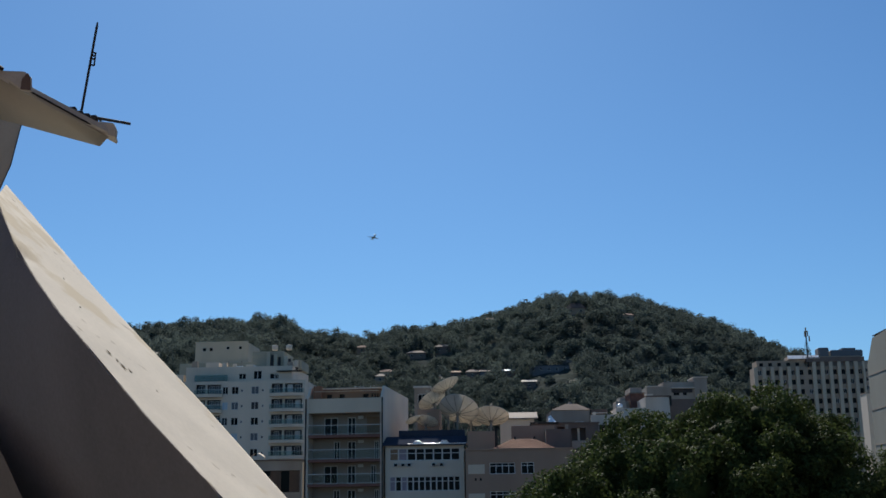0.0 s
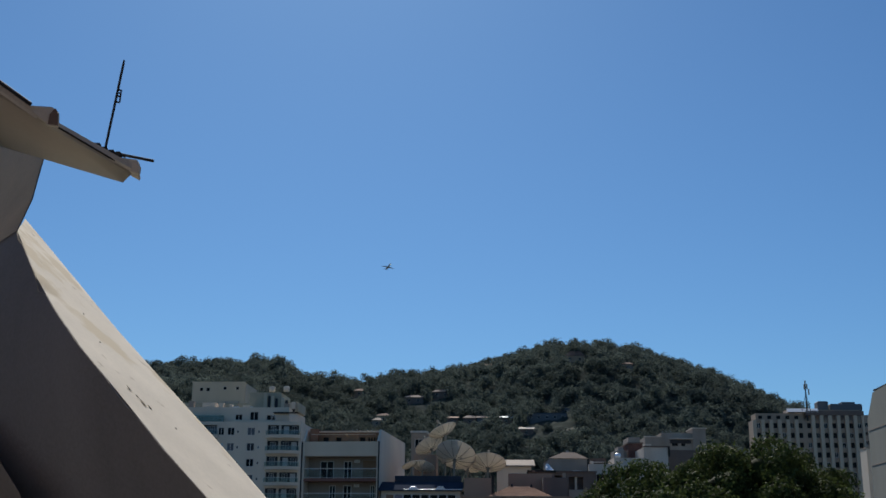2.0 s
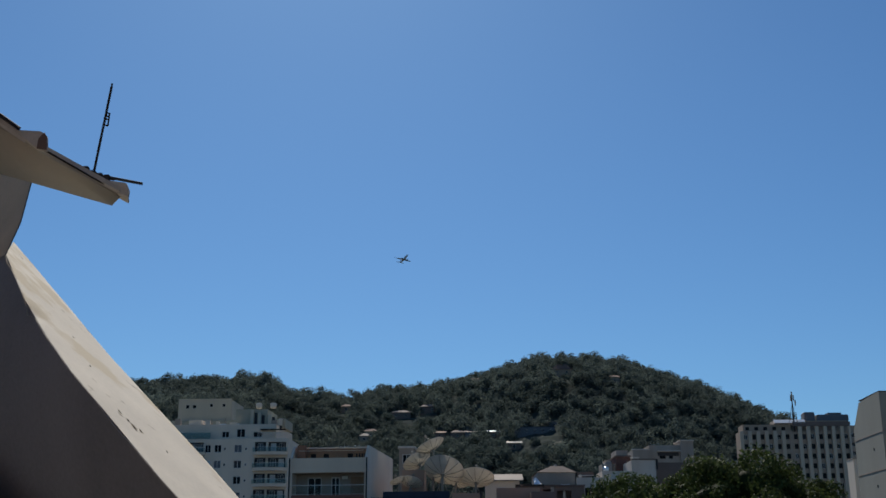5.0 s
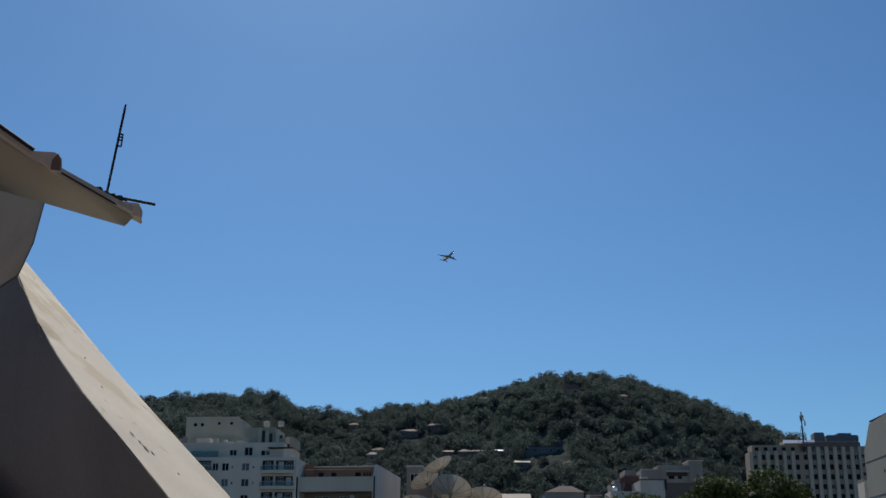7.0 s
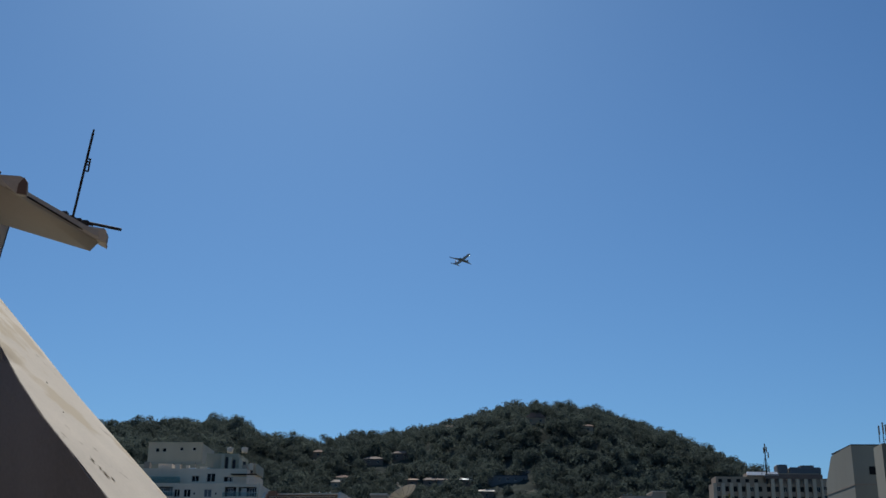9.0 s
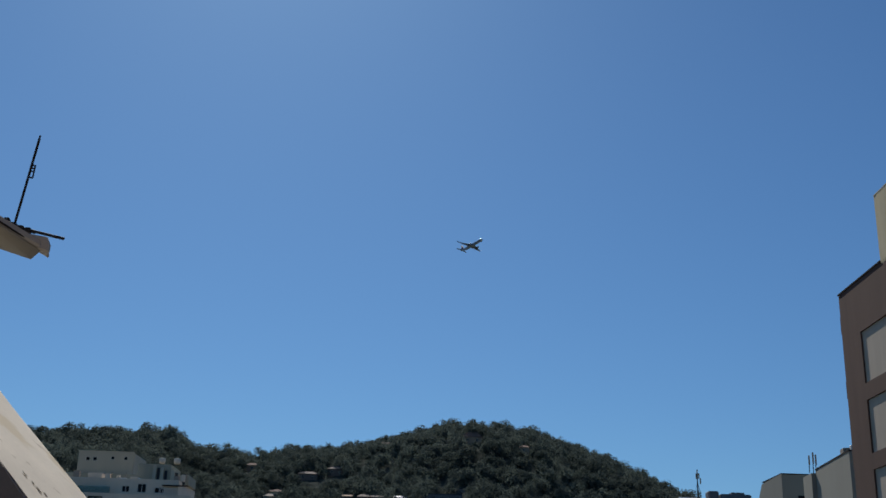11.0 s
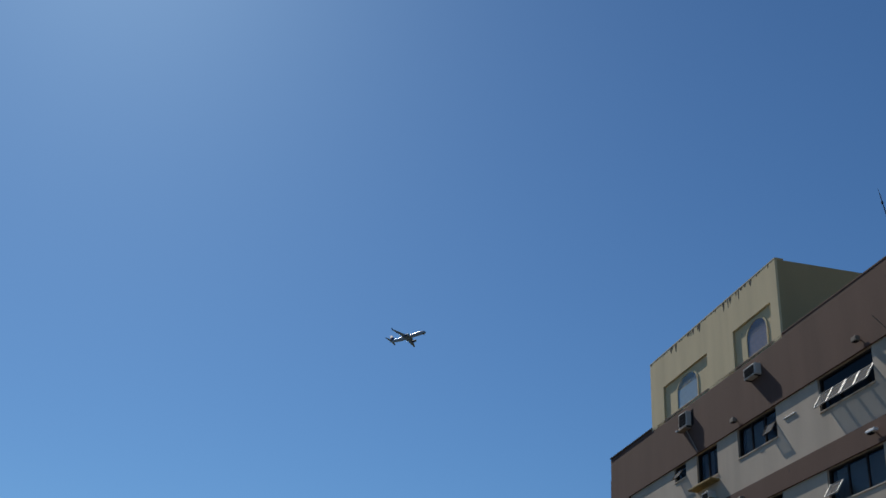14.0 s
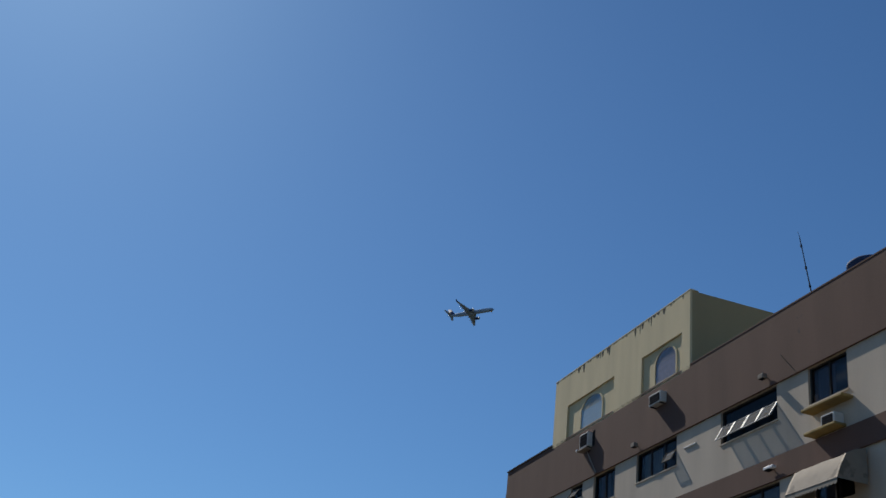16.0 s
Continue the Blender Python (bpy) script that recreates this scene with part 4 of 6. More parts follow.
def make_white_house():
    root = empty("balcony_house", pose(-14.15, 119.6, 0, 0, 0, -8), "white apartment house with red-brown balcony slabs", "building")
    W, D = 8.15, 16.0
    part("party_wall", boxes((0, 0.22, -0.1, D, 0, 23.6)), "white_paint", root)
    part("party_wall", boxes((W - 0.22, W, -0.1, D, 0, 23.6)), "white_paint", root)
    for x in (-0.05, W + 0.0):
        part("corner_trim", boxes((x - 0.07, x + 0.07, -0.2, -0.1, 0, 23.55)), "frame_dark", root, "dark rain pipe along the corner")
    bm = prism([(-0.1, 23.6), (1.2, 24.9), (D, 24.9), (D, 23.6)], 0, 0.22)
    bmesh.ops.rotate(bm, verts=bm.verts, cent=(0, 0, 0), matrix=Matrix(((0, 1, 0), (1, 0, 0), (0, 0, 1))))
    for x in (0, W - 0.22):
        c = bm.copy()
        bmesh.ops.translate(c, verts=c.verts, vec=(x, 0, 0))
        bmesh.ops.recalc_face_normals(c, faces=c.faces)
        part("raked_wall", c, "white_paint", root)
    bm.free()
    part("parapet", boxes((0.22, W - 0.22, 0, 0.2, 22.05, 23.55)), "warm_white", root)
    part("top_terrace", boxes((0.22, W - 0.22, 0.2, D, 22.0, 22.1)), "concrete", root)
    # set-back top storey
    part("attic_wall", wall_sheet(0.25, W - 0.25, 22.1, 24.7, 0.2, [(1.6, 2.2, 22.3, 24.2), (3.0, 3.6, 22.3, 24.2), (5.6, 6.2, 22.3, 24.2)] + [(6.5 + 0.3 * i, 6.68 + 0.3 * i, 22.3, 24.2) for i in range(4)]), "ochre_wall", root, "ochre top storey wall").location = (0, 2.2, 0)
    # dark sheet in place of the unlit attic rooms
    part("attic_dark", boxes((0.3, W - 0.3, 2.7, 2.8, 22.1, 24.6)), "shade_dark", root)
    part("attic_roof", boxes((0.1, W - 0.1, 1.8, D, 24.7, 24.85)), "white_paint", root)
    part("roof_rail", rod((0.6, 1.0, 24.4), (W - 0.6, 1.0, 24.4), 0.03, n=6), "white_paint", root)
    for x in (4.9, 5.4, 5.75, 6.5, 6.9):
        glint_panel(root, x, 1.75, 24.9, 0.14, 0.05)
    part("chimney", boxes((0.45, 1.3, 1.0, 1.6, 22.1, 25.0)), "terracotta", root)
    for k, z in enumerate((19.74, 17.22, 14.70, 12.18, 9.66, 7.14, 4.62, 2.1)):
        part("slab", boxes((0.22, W - 0.22, -0.12, 2.2, z - 0.28, z)), "red_slab", root, "red-brown balcony slab")
        z1 = 22.0 if k == 0 else z + 2.26
        doors = [(1.45, 2.95, z + 0.02, z + 1.95), (4.0, 4.9, z + 0.02, z + 1.95), (6.5, 7.1, z + 0.02, z + 1.95)] if k % 2 == 0 else [(2.5, 3.2, z + 0.02, z + 1.95), (4.0, 4.9, z + 0.02, z + 1.95), (6.9, 7.4, z + 0.02, z + 1.95)]
        part("back_wall", wall_sheet(0.22, W - 0.22, z, z1, 0.2, doors), "concrete", root).location = (0, 1.9, 0)
        for d in doors:
            window(root, d[0], 1.96, d[2], d[1] - d[0], d[3] - d[2], 2, 1, "frame_white", 0.085)
        part("ac_box", boxes((5.2, 5.75, 1.6, 1.9, z + 1.75, z + 2.05)), "ac_body", root, "air conditioner box")
        rail = part("railing", boxes((0.24, W - 0.24, -0.08, -0.03, z + 0.98, z + 1.04), (0.24, W - 0.24, -0.07, -0.04, z + 0.08, z + 0.11)), "frame_white", root, "white balcony railing")
        part("rail_pane", boxes((0.26, W - 0.26, -0.06, -0.05, z + 0.1, z + 0.98)), "rail_glass", rail, "clear glass balustrade")
        if k == 0:
            part("door_panel", boxes((6.1, 7.5, 1.85, 1.89, z + 0.02, z + 1.95)), "ochre_wall", root, "ochre shutter")
    # dark-coloured body stands for the unlit rooms behind the balconies
    part("core", boxes((0.22, W - 0.22, 2.4, D, 0, 22.0)), "shade_dark", root)


def make_blue_roof_building():
    root = empty("office_house", pose(-5.8, 118.8, 0, 0, 0, -4), "low white office house with a blue metal roof", "building")
    W, D = 8.2, 14.0
    rows = [(16.98, 18.22), (13.88, 15.36), (10.8, 12.2), (7.7, 9.1), (4.6, 6.0)]
    holes = []
    for i, (a, b) in enumerate(rows):
        holes.append((0.45, W - 0.45, a, b))
    house_shell(root, W, D, 18.5, "white_paint", holes)
    for k, (a, b) in enumerate(rows[:3]):
        n = 8 if k == 0 else 12
        w = (W - 0.9) / n
        for i in range(n):
            window(root, 0.45 + i * w, 0.08, a, w, b - a, 1, 2, "frame_white", 0.07, "lilac" if (k == 1 and i in (0, 2)) or (k == 0 and i == 1) else "ochre_wall" if k == 0 and i == 0 else "glass", 0.5)
    for x in (0.9, 1.65, 2.3, 4.85, 5.65):
        part("ac_box", bevel(boxes((x, x + 0.42, -0.35, 0.02, 16.35, 16.72)), 0.02, 1), "ac_body", root, "pale air conditioner box")
        part("ac_grille", boxes((x + 0.05, x + 0.37, -0.362, -0.34, 16.4, 16.67)), "ac_grille", root)
    bm = prism([(0, 18.5), (0, 18.62), (2.4, 19.55), (2.4, 19.43)], -0.3, W + 0.25)
    bmesh.ops.rotate(bm, verts=bm.verts, cent=(0, 0, 0), matrix=Matrix(((0, 1, 0), (1, 0, 0), (0, 0, 1))))
    bmesh.ops.translate(bm, verts=bm.verts, vec=(0, -0.55, 0))
    bmesh.ops.recalc_face_normals(bm, faces=bm.faces)
    part("canopy", bm, "blue_roof", root, "blue metal canopy")
    part("gutter", rod((2.4, -0.58, 18.62), (W + 0.25, -0.58, 18.66), 0.05, n=8), "bright_white", root, "bright metal gutter")
    for k in range(22):
        glint_panel(root, 2.5 + 0.26 * k, -0.66, 18.62 + 0.002 * k, 0.10, 0.02)
    for x in (2.9, 5.7):
        part("skylight", prism([(x, 18.68), (x + 1.0, 18.68), (x + 0.75, 19.0), (x + 0.25, 19.0)], -0.6, -0.25), "bright_white", root, "shining sheet skylight")
        for k in range(3):
            glint_panel(root, x + 0.3 + 0.25 * k, -0.70, 18.86 + (0.06 if k == 1 else 0.0), 0.15, 0.05)
    part("roof_wall", boxes((1.2, W, 2.0, 2.3, 18.4, 20.2)), "blue_roof", root, "dark blue parapet of the roof terrace")
    part("stair_house", boxes((2.8, 5.2, 6.5, 10, 18.0, 22.8)), "pink", root, "plain rooftop stair house")
    part("terrace_deck", boxes((0.2, W - 0.2, 2.3, D, 19.3, 19.45)), "concrete", root)


def dish_antenna(x, y, z, dia, az, el, base_z, label):
    """A large mesh dish seen from behind: ribbed paraboloid, rim, feed legs and a pedestal."""
    root = empty("satellite_dish", pose(x, y, z), label, "satellite dish", "dishes on the office roof")
    R, depth = dia / 2, dia * 0.17
    turn = Matrix.Rotation(-radians(az), 3, "Z") @ Matrix.Rotation(radians(el), 3, "X")   # local +y is the aim
    def place(bm):
        bmesh.ops.rotate(bm, verts=bm.verts, cent=(0, 0, 0), matrix=turn)
        return bm
    rings, seg = 7, 24
    bm = bmesh.new()
    for off in (0.0, -0.03):
        grid = []
        for r in range(rings + 1):
            q = 0.04 + 0.96 * r / rings
            grid.append([bm.verts.new((R * q * math.cos(2 * math.pi * s / seg), depth * (q * q - 0.5) + off, R * q * math.sin(2 * math.pi * s / seg))) for s in range(seg)])
        for a, b in zip(grid, grid[1:]):
            for s in range(seg):
                f = bm.faces.new((a[s], a[(s + 1) % seg], b[(s + 1) % seg], b[s]))
                f.smooth = True
    part("reflector", place(bm), "dish", root)
    for k in range(12):
        a = 2 * math.pi * k / 12
        bm = bmesh.new()
        prev = None
        for r in range(6):
            q = 0.05 + 0.95 * r / 5
            p = Vector((R * q * math.cos(a), depth * (q * q - 0.5) - 0.06, R * q * math.sin(a)))
            if prev is not None:
                rod(prev, p, 0.024 * dia / 4, n=5, bm=bm, caps=False)
            prev = p
        part("rib", place(bm), "dish_rib", root)
    bm = bmesh.new()
    for k in range(seg):
        a, b = 2 * math.pi * k / seg, 2 * math.pi * (k + 1) / seg
        rod((R * math.cos(a), depth * 0.5, R * math.sin(a)), (R * math.cos(b), depth * 0.5, R * math.sin(b)), 0.045, n=5, bm=bm, caps=False)
    part("rim", place(bm), "dish", root, "pale rim tube")
    for k in range(3):
        a = 2 * math.pi * k / 3 + 0.5
        part("feed_leg", place(rod((R * 0.75 * math.cos(a), depth * 0.1, R * 0.75 * math.sin(a)), (0, R * 0.85, 0), 0.03, n=5)), "dish_rib", root)
    part("feed_horn", place(lathe([(R * 0.8, 0.12, 0), (R * 0.95, 0.14, 0)], 10)), "dish_rib", root)
    hub = turn @ Vector((0, -depth * 0.5 - 0.25, 0))
    part("mount", rod((0, 0, 0), hub, 0.18 * dia / 4, n=8), "dish_rib", root)
    part("pedestal", rod(hub, (hub.x, hub.y, base_z - z), 0.13, n=8), "dish_rib", root)
    for dx, dy in ((0.9, 0.5), (-0.9, 0.5), (0, -0.9)):
        part("strut", rod(hub, (hub.x + dx, hub.y + dy, base_z - z), 0.04, n=5), "dish_rib", root)


def make_dishes():
    b = 19.45
    dish_antenna(0.62, 125.6, 25.3, 3.3, -62, 60, b, "cream mesh satellite dish tilted above the others")
    dish_antenna(-0.85, 126.8, 23.8, 3.3, -48, 52, b, "yellowed mesh satellite dish facing the street")
    dish_antenna(1.95, 124.2, 22.5, 4.4, 18, 50, b, "large cream mesh satellite dish with dark ribs")
    dish_antenna(5.55, 125.2, 21.75, 3.9, 8, 62, b, "cream mesh satellite dish opened upwards like an umbrella")
    dish_antenna(-2.95, 123.0, 21.4, 1.7, -55, 62, b, "small weathered satellite dish beside a white wall")
    dish_antenna(-1.55, 123.6, 21.25, 2.4, 25, 62, b, "brownish mesh satellite dish low on the roof")
    dish_antenna(3.55, 127.5, 22.0, 2.8, 30, 45, b, "brownish mesh satellite dish behind a larger one")


def make_pink_house():
    root = empty("pink_house", pose(2.45, 114.8, 0, 0, 0, -4), "dusty pink rendered house with a tiled hip roof", "building")
    W, D = 10.8, 12.0
    holes = [(2.4, 4.95, 15.38, 16.5), (5.55, 6.85, 15.36, 16.52), (2.4, 4.95, 12.6, 13.7), (5.55, 6.85, 12.6, 13.7), (2.4, 4.95, 9.8, 10.9), (5.55, 6.85, 9.8, 10.9)]
    house_shell(root, W, D, 17.85, "pink", holes)
    for i, h in enumerate(holes):
        window(root, h[0], 0.08, h[2], h[1] - h[0], h[3] - h[2], 4 if i % 2 == 0 else 2, 2, "frame_white", 0.07, "glass", 0.32)
    part("blind", boxes((0.25, 1.9, -0.05, 0.02, 15.42, 16.34)), "warm_white", root, "closed white roller shutter")
    part("blind", boxes((0.25, 1.9, -0.05, 0.02, 12.6, 13.5)), "warm_white", root, "closed white roller shutter")
    for x in (0.9, 1.4):
        part("vent", boxes((x, x + 0.18, -0.04, 0.02, 14.75, 15.0)), "ac_grille", root)
    part("cornice", boxes((-0.1, W + 0.1, -0.12, 0.1, 17.75, 17.9)), "pink", root)
    # hip roof in courses of tiles
    x0, x1, y0, y1, zb, zt = 2.7, 9.0, 0.3, 6.3, 17.9, 19.0
    n = 9
    roof = part("tiled_roof", prism([(x0 + 0.3, zb), (x1 - 0.3, zb), (x1 - 2.2, zt - 0.12), (x0 + 2.2, zt - 0.12)], y0 + 2.6, y1 - 2.6), "terracotta", root, "terracotta tiled hip roof")

    def course(q, lift):
        z = zb + (zt - zb) * q + lift
        return [(x0 + 2.0 * q, y0 + 2.9 * q, z), (x1 - 2.0 * q, y0 + 2.9 * q, z), (x1 - 2.0 * q, y1 - 2.9 * q, z), (x0 + 2.0 * q, y1 - 2.9 * q, z)]

    for k in range(n):
        bm = bmesh.new()
        lo, hi, un = [[bm.verts.new(p) for p in course(q, lift)] for q, lift in ((k / n, 0.05), ((k + 1) / n, 0.0), (k / n, -0.02))]
        for i in range(4):
            j = (i + 1) % 4
            bm.faces.new((lo[i], lo[j], hi[j], hi[i]))
            bm.faces.new((un[i], un[j], lo[j], lo[i]))
        part("tile_course", bm, "terracotta", roof)
    for x in (5.0, 7.0):
        part("finial", rod((x, 3.2, 18.9), (x, 3.2, 19.25), 0.14, 0.08, n=8), "soot", root)
    part("roof_house", boxes((0.1, 2.9, 3.0, 7.0, 17.4, 19.85)), "pink", root)
    part("roof_house", boxes((4.6, 9.2, 7.0, 11.0, 17.4, 20.6)), "pink", root)
    part("roof_house", boxes((8.2, 10.7, 4.0, 9.0, 17.4, 20.0)), "dark_wall", root, "dark rooftop shed")
    part("stack", rod((3.1, 1.2, 17.8), (3.1, 1.2, 20.0), 0.14, n=8), "soot", root, "black flue pipe")


def make_apartment_tower():
    root = empty("apartment_tower", pose(-46.0, 182.0, 0, 0, 0, -4), "white apartment tower with curved glass balconies", "building")
    pitch, top = 2.47, 32.55
    W, D = 24.3, 16.0
    holes, loggias = [], []
    for k in range(12):
        z = top - 2.15 - k * pitch
        for x, w in ((12.4, 1.15), (13.9, 0.38), (15.6, 1.25), (17.3, 0.38), (3.0, 1.3), (10.9, 0.95)):
            holes.append((x, x + w, z + 0.35 if w < 0.5 else z, z + 1.25 if w > 0.5 else z + 0.8))
        for x0, w in ((6.6, 4.1), (18.9, 5.0)):
            loggias.append((x0, x0 + w, z - 0.05, z + 1.62))
    house_shell(root, W, D, top, "white_paint", holes + loggias)
    for i, h in enumerate(holes):
        window(root, h[0], 0.08, h[2], h[1] - h[0], h[3] - h[2], 2 if h[1] - h[0] > 0.5 else 1, 1, "frame_white", 0.07, ("glass", "shade_dark", "blue_grey_wall", "shade_dark", "blue_curtain", "glass", "blue_grey_wall")[i % 7])
    for q, (x0, x1, z0, z1) in enumerate(loggias):
        w = x1 - x0
        n = 12
        prof = [(x0 - 0.25 + (w + 0.5) * i / n, -0.35 - 0.75 * math.sin(math.pi * i / n) ** 0.7) for i in range(n + 1)]
        bm = bmesh.new()
        lo = [bm.verts.new((x, y, z0 - 0.42)) for x, y in prof] + [bm.verts.new((x1 + 0.25, 0, z0 - 0.42)), bm.verts.new((x0 - 0.25, 0, z0 - 0.42))]
        hi = [bm.verts.new((v.co.x, v.co.y, z0 + 0.10)) for v in lo]
        bm.faces.new(lo[::-1])
        bm.faces.new(hi)
        for i in range(len(lo)):
            j = (i + 1) % len(lo)
            bm.faces.new((lo[i], lo[j], hi[j], hi[i]))
        bal = part("balcony", bm, "white_paint", root)
        bm = bmesh.new()
        a = [bm.verts.new((x, y + 0.04, z0 + 0.10)) for x, y in prof]
        b = [bm.verts.new((x, y + 0.04, z0 + 0.78)) for x, y in prof]
        for i in range(n):
            bm.faces.new((a[i], a[i + 1], b[i + 1], b[i]))
        part("glass_rail", bm, "green_glass", bal, "greenish glass balustrade")
        bm = bmesh.new()
        for (xa, ya), (xb, yb) in zip(prof, prof[1:]):
            rod((xa, ya + 0.04, z0 + 0.80), (xb, yb + 0.04, z0 + 0.80), 0.03, n=5, bm=bm, caps=False)
        part("handrail", bm, "frame_white", bal)
        part("pier", boxes((x0 + w * 0.36, x0 + w * 0.36 + 0.35, 0.05, 0.3, z0, z1)), "white_paint", bal)
        for dx in (0.08, 0.5, 0.76):
            window(bal, x0 + w * dx, 0.45, z0 + 0.05, 0.85, z1 - z0 - 0.2, 2, 1, "frame_white", 0.05, ("shade_dark", "blue_grey_wall", "curtain", "blue_grey_wall")[(q + int(dx * 10)) % 4])
    # set-back storeys
    part("upper_storey", wall_sheet(4.5, 22.0, top - 0.5, 35.0, 0.2, [(13.2, 14.4, 32.9, 33.9), (15.6, 17.0, 32.9, 34.3), (18.3, 19.8, 32.9, 33.8)]), "white_paint", root).location = (0, 1.2, 0)
    for x0, x1, z0, z1 in ((13.2, 14.4, 32.9, 33.9), (15.6, 17.0, 32.9, 34.3), (18.3, 19.8, 32.9, 33.8)):
        window(root, x0, 1.3, z0, x1 - x0, z1 - z0, 2, 1, "frame_white", 0.08)
    part("upper_body", boxes((4.5, 22.0, 1.4, D - 1, top - 0.4, 34.95)), "white_paint", root)
    part("upper_glass", boxes((6.2, 11.6, 0.3, 0.36, 32.55, 33.6)), "green_glass", root, "greenish glass terrace screen")
    part("lift_house", boxes((14.7, 19.9, 4.0, 12.0, 34.9, 37.8)), "olive_wall", root, "grey-green lift house")
    part("lift_house", boxes((19.9, 22.6, 5.5, 12.0, 34.9, 36.4)), "olive_wall", root)
    for x, z in ((17.2, 37.6), (18.4, 37.2), (20.1, 36.9), (21.3, 36.0)):
        part("pilaster", boxes((x, x + 0.55, 3.5, 4.0, 34.5, z)), "cream_far", root, "pale pilaster")
        part("slot", boxes((x + 0.6, x + 1.05, 3.9, 3.99, 34.6, z - 0.4)), "shade_dark", root, "dark tall slot")
    for x, w, d, z in ((10.2, 0.8, 0.6, 0.9), (12.0, 0.5, 0.5, 0.7), (14.2, 1.2, 0.8, 0.5), (5.2, 0.9, 0.9, 1.2), (21.0, 0.8, 0.6, 0.8), (22.2, 0.5, 0.5, 1.1)):
        part("roof_box", boxes((x, x + w, 1.9, 1.9 + d, 34.9, 34.9 + z)), "concrete" if int(x) % 2 else "white_paint", root)
    for x in (6.0, 11.2, 13.4, 22.9):
        part("vent_pipe", rod((x, 2.2, 34.9), (x, 2.2, 36.1), 0.07, n=6), "concrete", root)
    part("terrace_shade", boxes((19.6, 23.6, 0.2, 1.2, 34.0, 34.12)), "frame_dark", root, "dark terrace awning")
    part("terrace_block", boxes((0.4, 4.0, 1.5, 6.0, 32.0, 33.9)), "white_paint", root)
    part("stair_house", boxes((7.2, 9.4, 3.0, 7.0, 34.9, 36.0)), "white_paint", root)
    for x in (18.0, 20.4):
        bm = lathe([(0, 0.42, 0), (0.1, 0.5, 0), (0.8, 0.54, 0), (0.9, 0.25, 0)], 14)
        bmesh.ops.rotate(bm, verts=bm.verts, cent=(0, 0, 0), matrix=Matrix.Rotation(radians(90), 3, "X"))
        bmesh.ops.translate(bm, verts=bm.verts, vec=(x, 6.0, 38.2))
        part("roof_tank", bm, "white_paint", root, "small white water tank")
    bm = bmesh.new()
    for i in range(16):
        x = 19.5 + 0.32 * i
        box(bm, x, x + 0.05, 0.0, 0.05, 32.5, 33.5)
    box(bm, 19.5, 24.3, 0, 0.06, 33.45, 33.52)
    part("roof_rail", bm, "frame_white", root)
    for x in (12.3, 14.5):
        part("skylight", bevel(boxes((x, x + 1.3, 2.0, 3.4, 35.0, 35.2)), 0.08, 1), "bright_sheet", root, "shining skylight")


def make_old_tower():
    root = empty("hillside_block", pose(-54.0, 232.0, 0, 0, 0, -4), "grey-green concrete apartment block with few windows", "building")
    holes = [(4.4, 5.2, 44.6, 45.4), (5.8, 6.6, 44.6, 45.4), (9.4, 10.1, 44.9, 45.6), (12.0, 12.7, 44.9, 45.6)]
    house_shell(root, 17.0, 14.0, 42.0, "olive_wall", [(6.5, 8, 39, 40.2), (10.5, 12, 39, 40.2), (13.5, 14.4, 39, 40.2), (2.0, 3.2, 39, 40.2)])
    part("upper_wall", wall_sheet(2.9, 13.9, 42.0, 46.5, 0.25, holes), "cream_far", root, "cream upper storey").location = (0, 1.0, 0)
    part("upper_body", boxes((2.9, 13.9, 1.8, 12, 41.9, 46.4)), "cream_far", root)
    for h in holes:
        window(root, h[0], 1.1, h[2], h[1] - h[0], h[3] - h[2], 1, 1, "frame_white", 0.06)
    part("parapet", boxes((2.8, 14.0, 0.9, 1.3, 46.4, 46.6)), "cream_far", root)


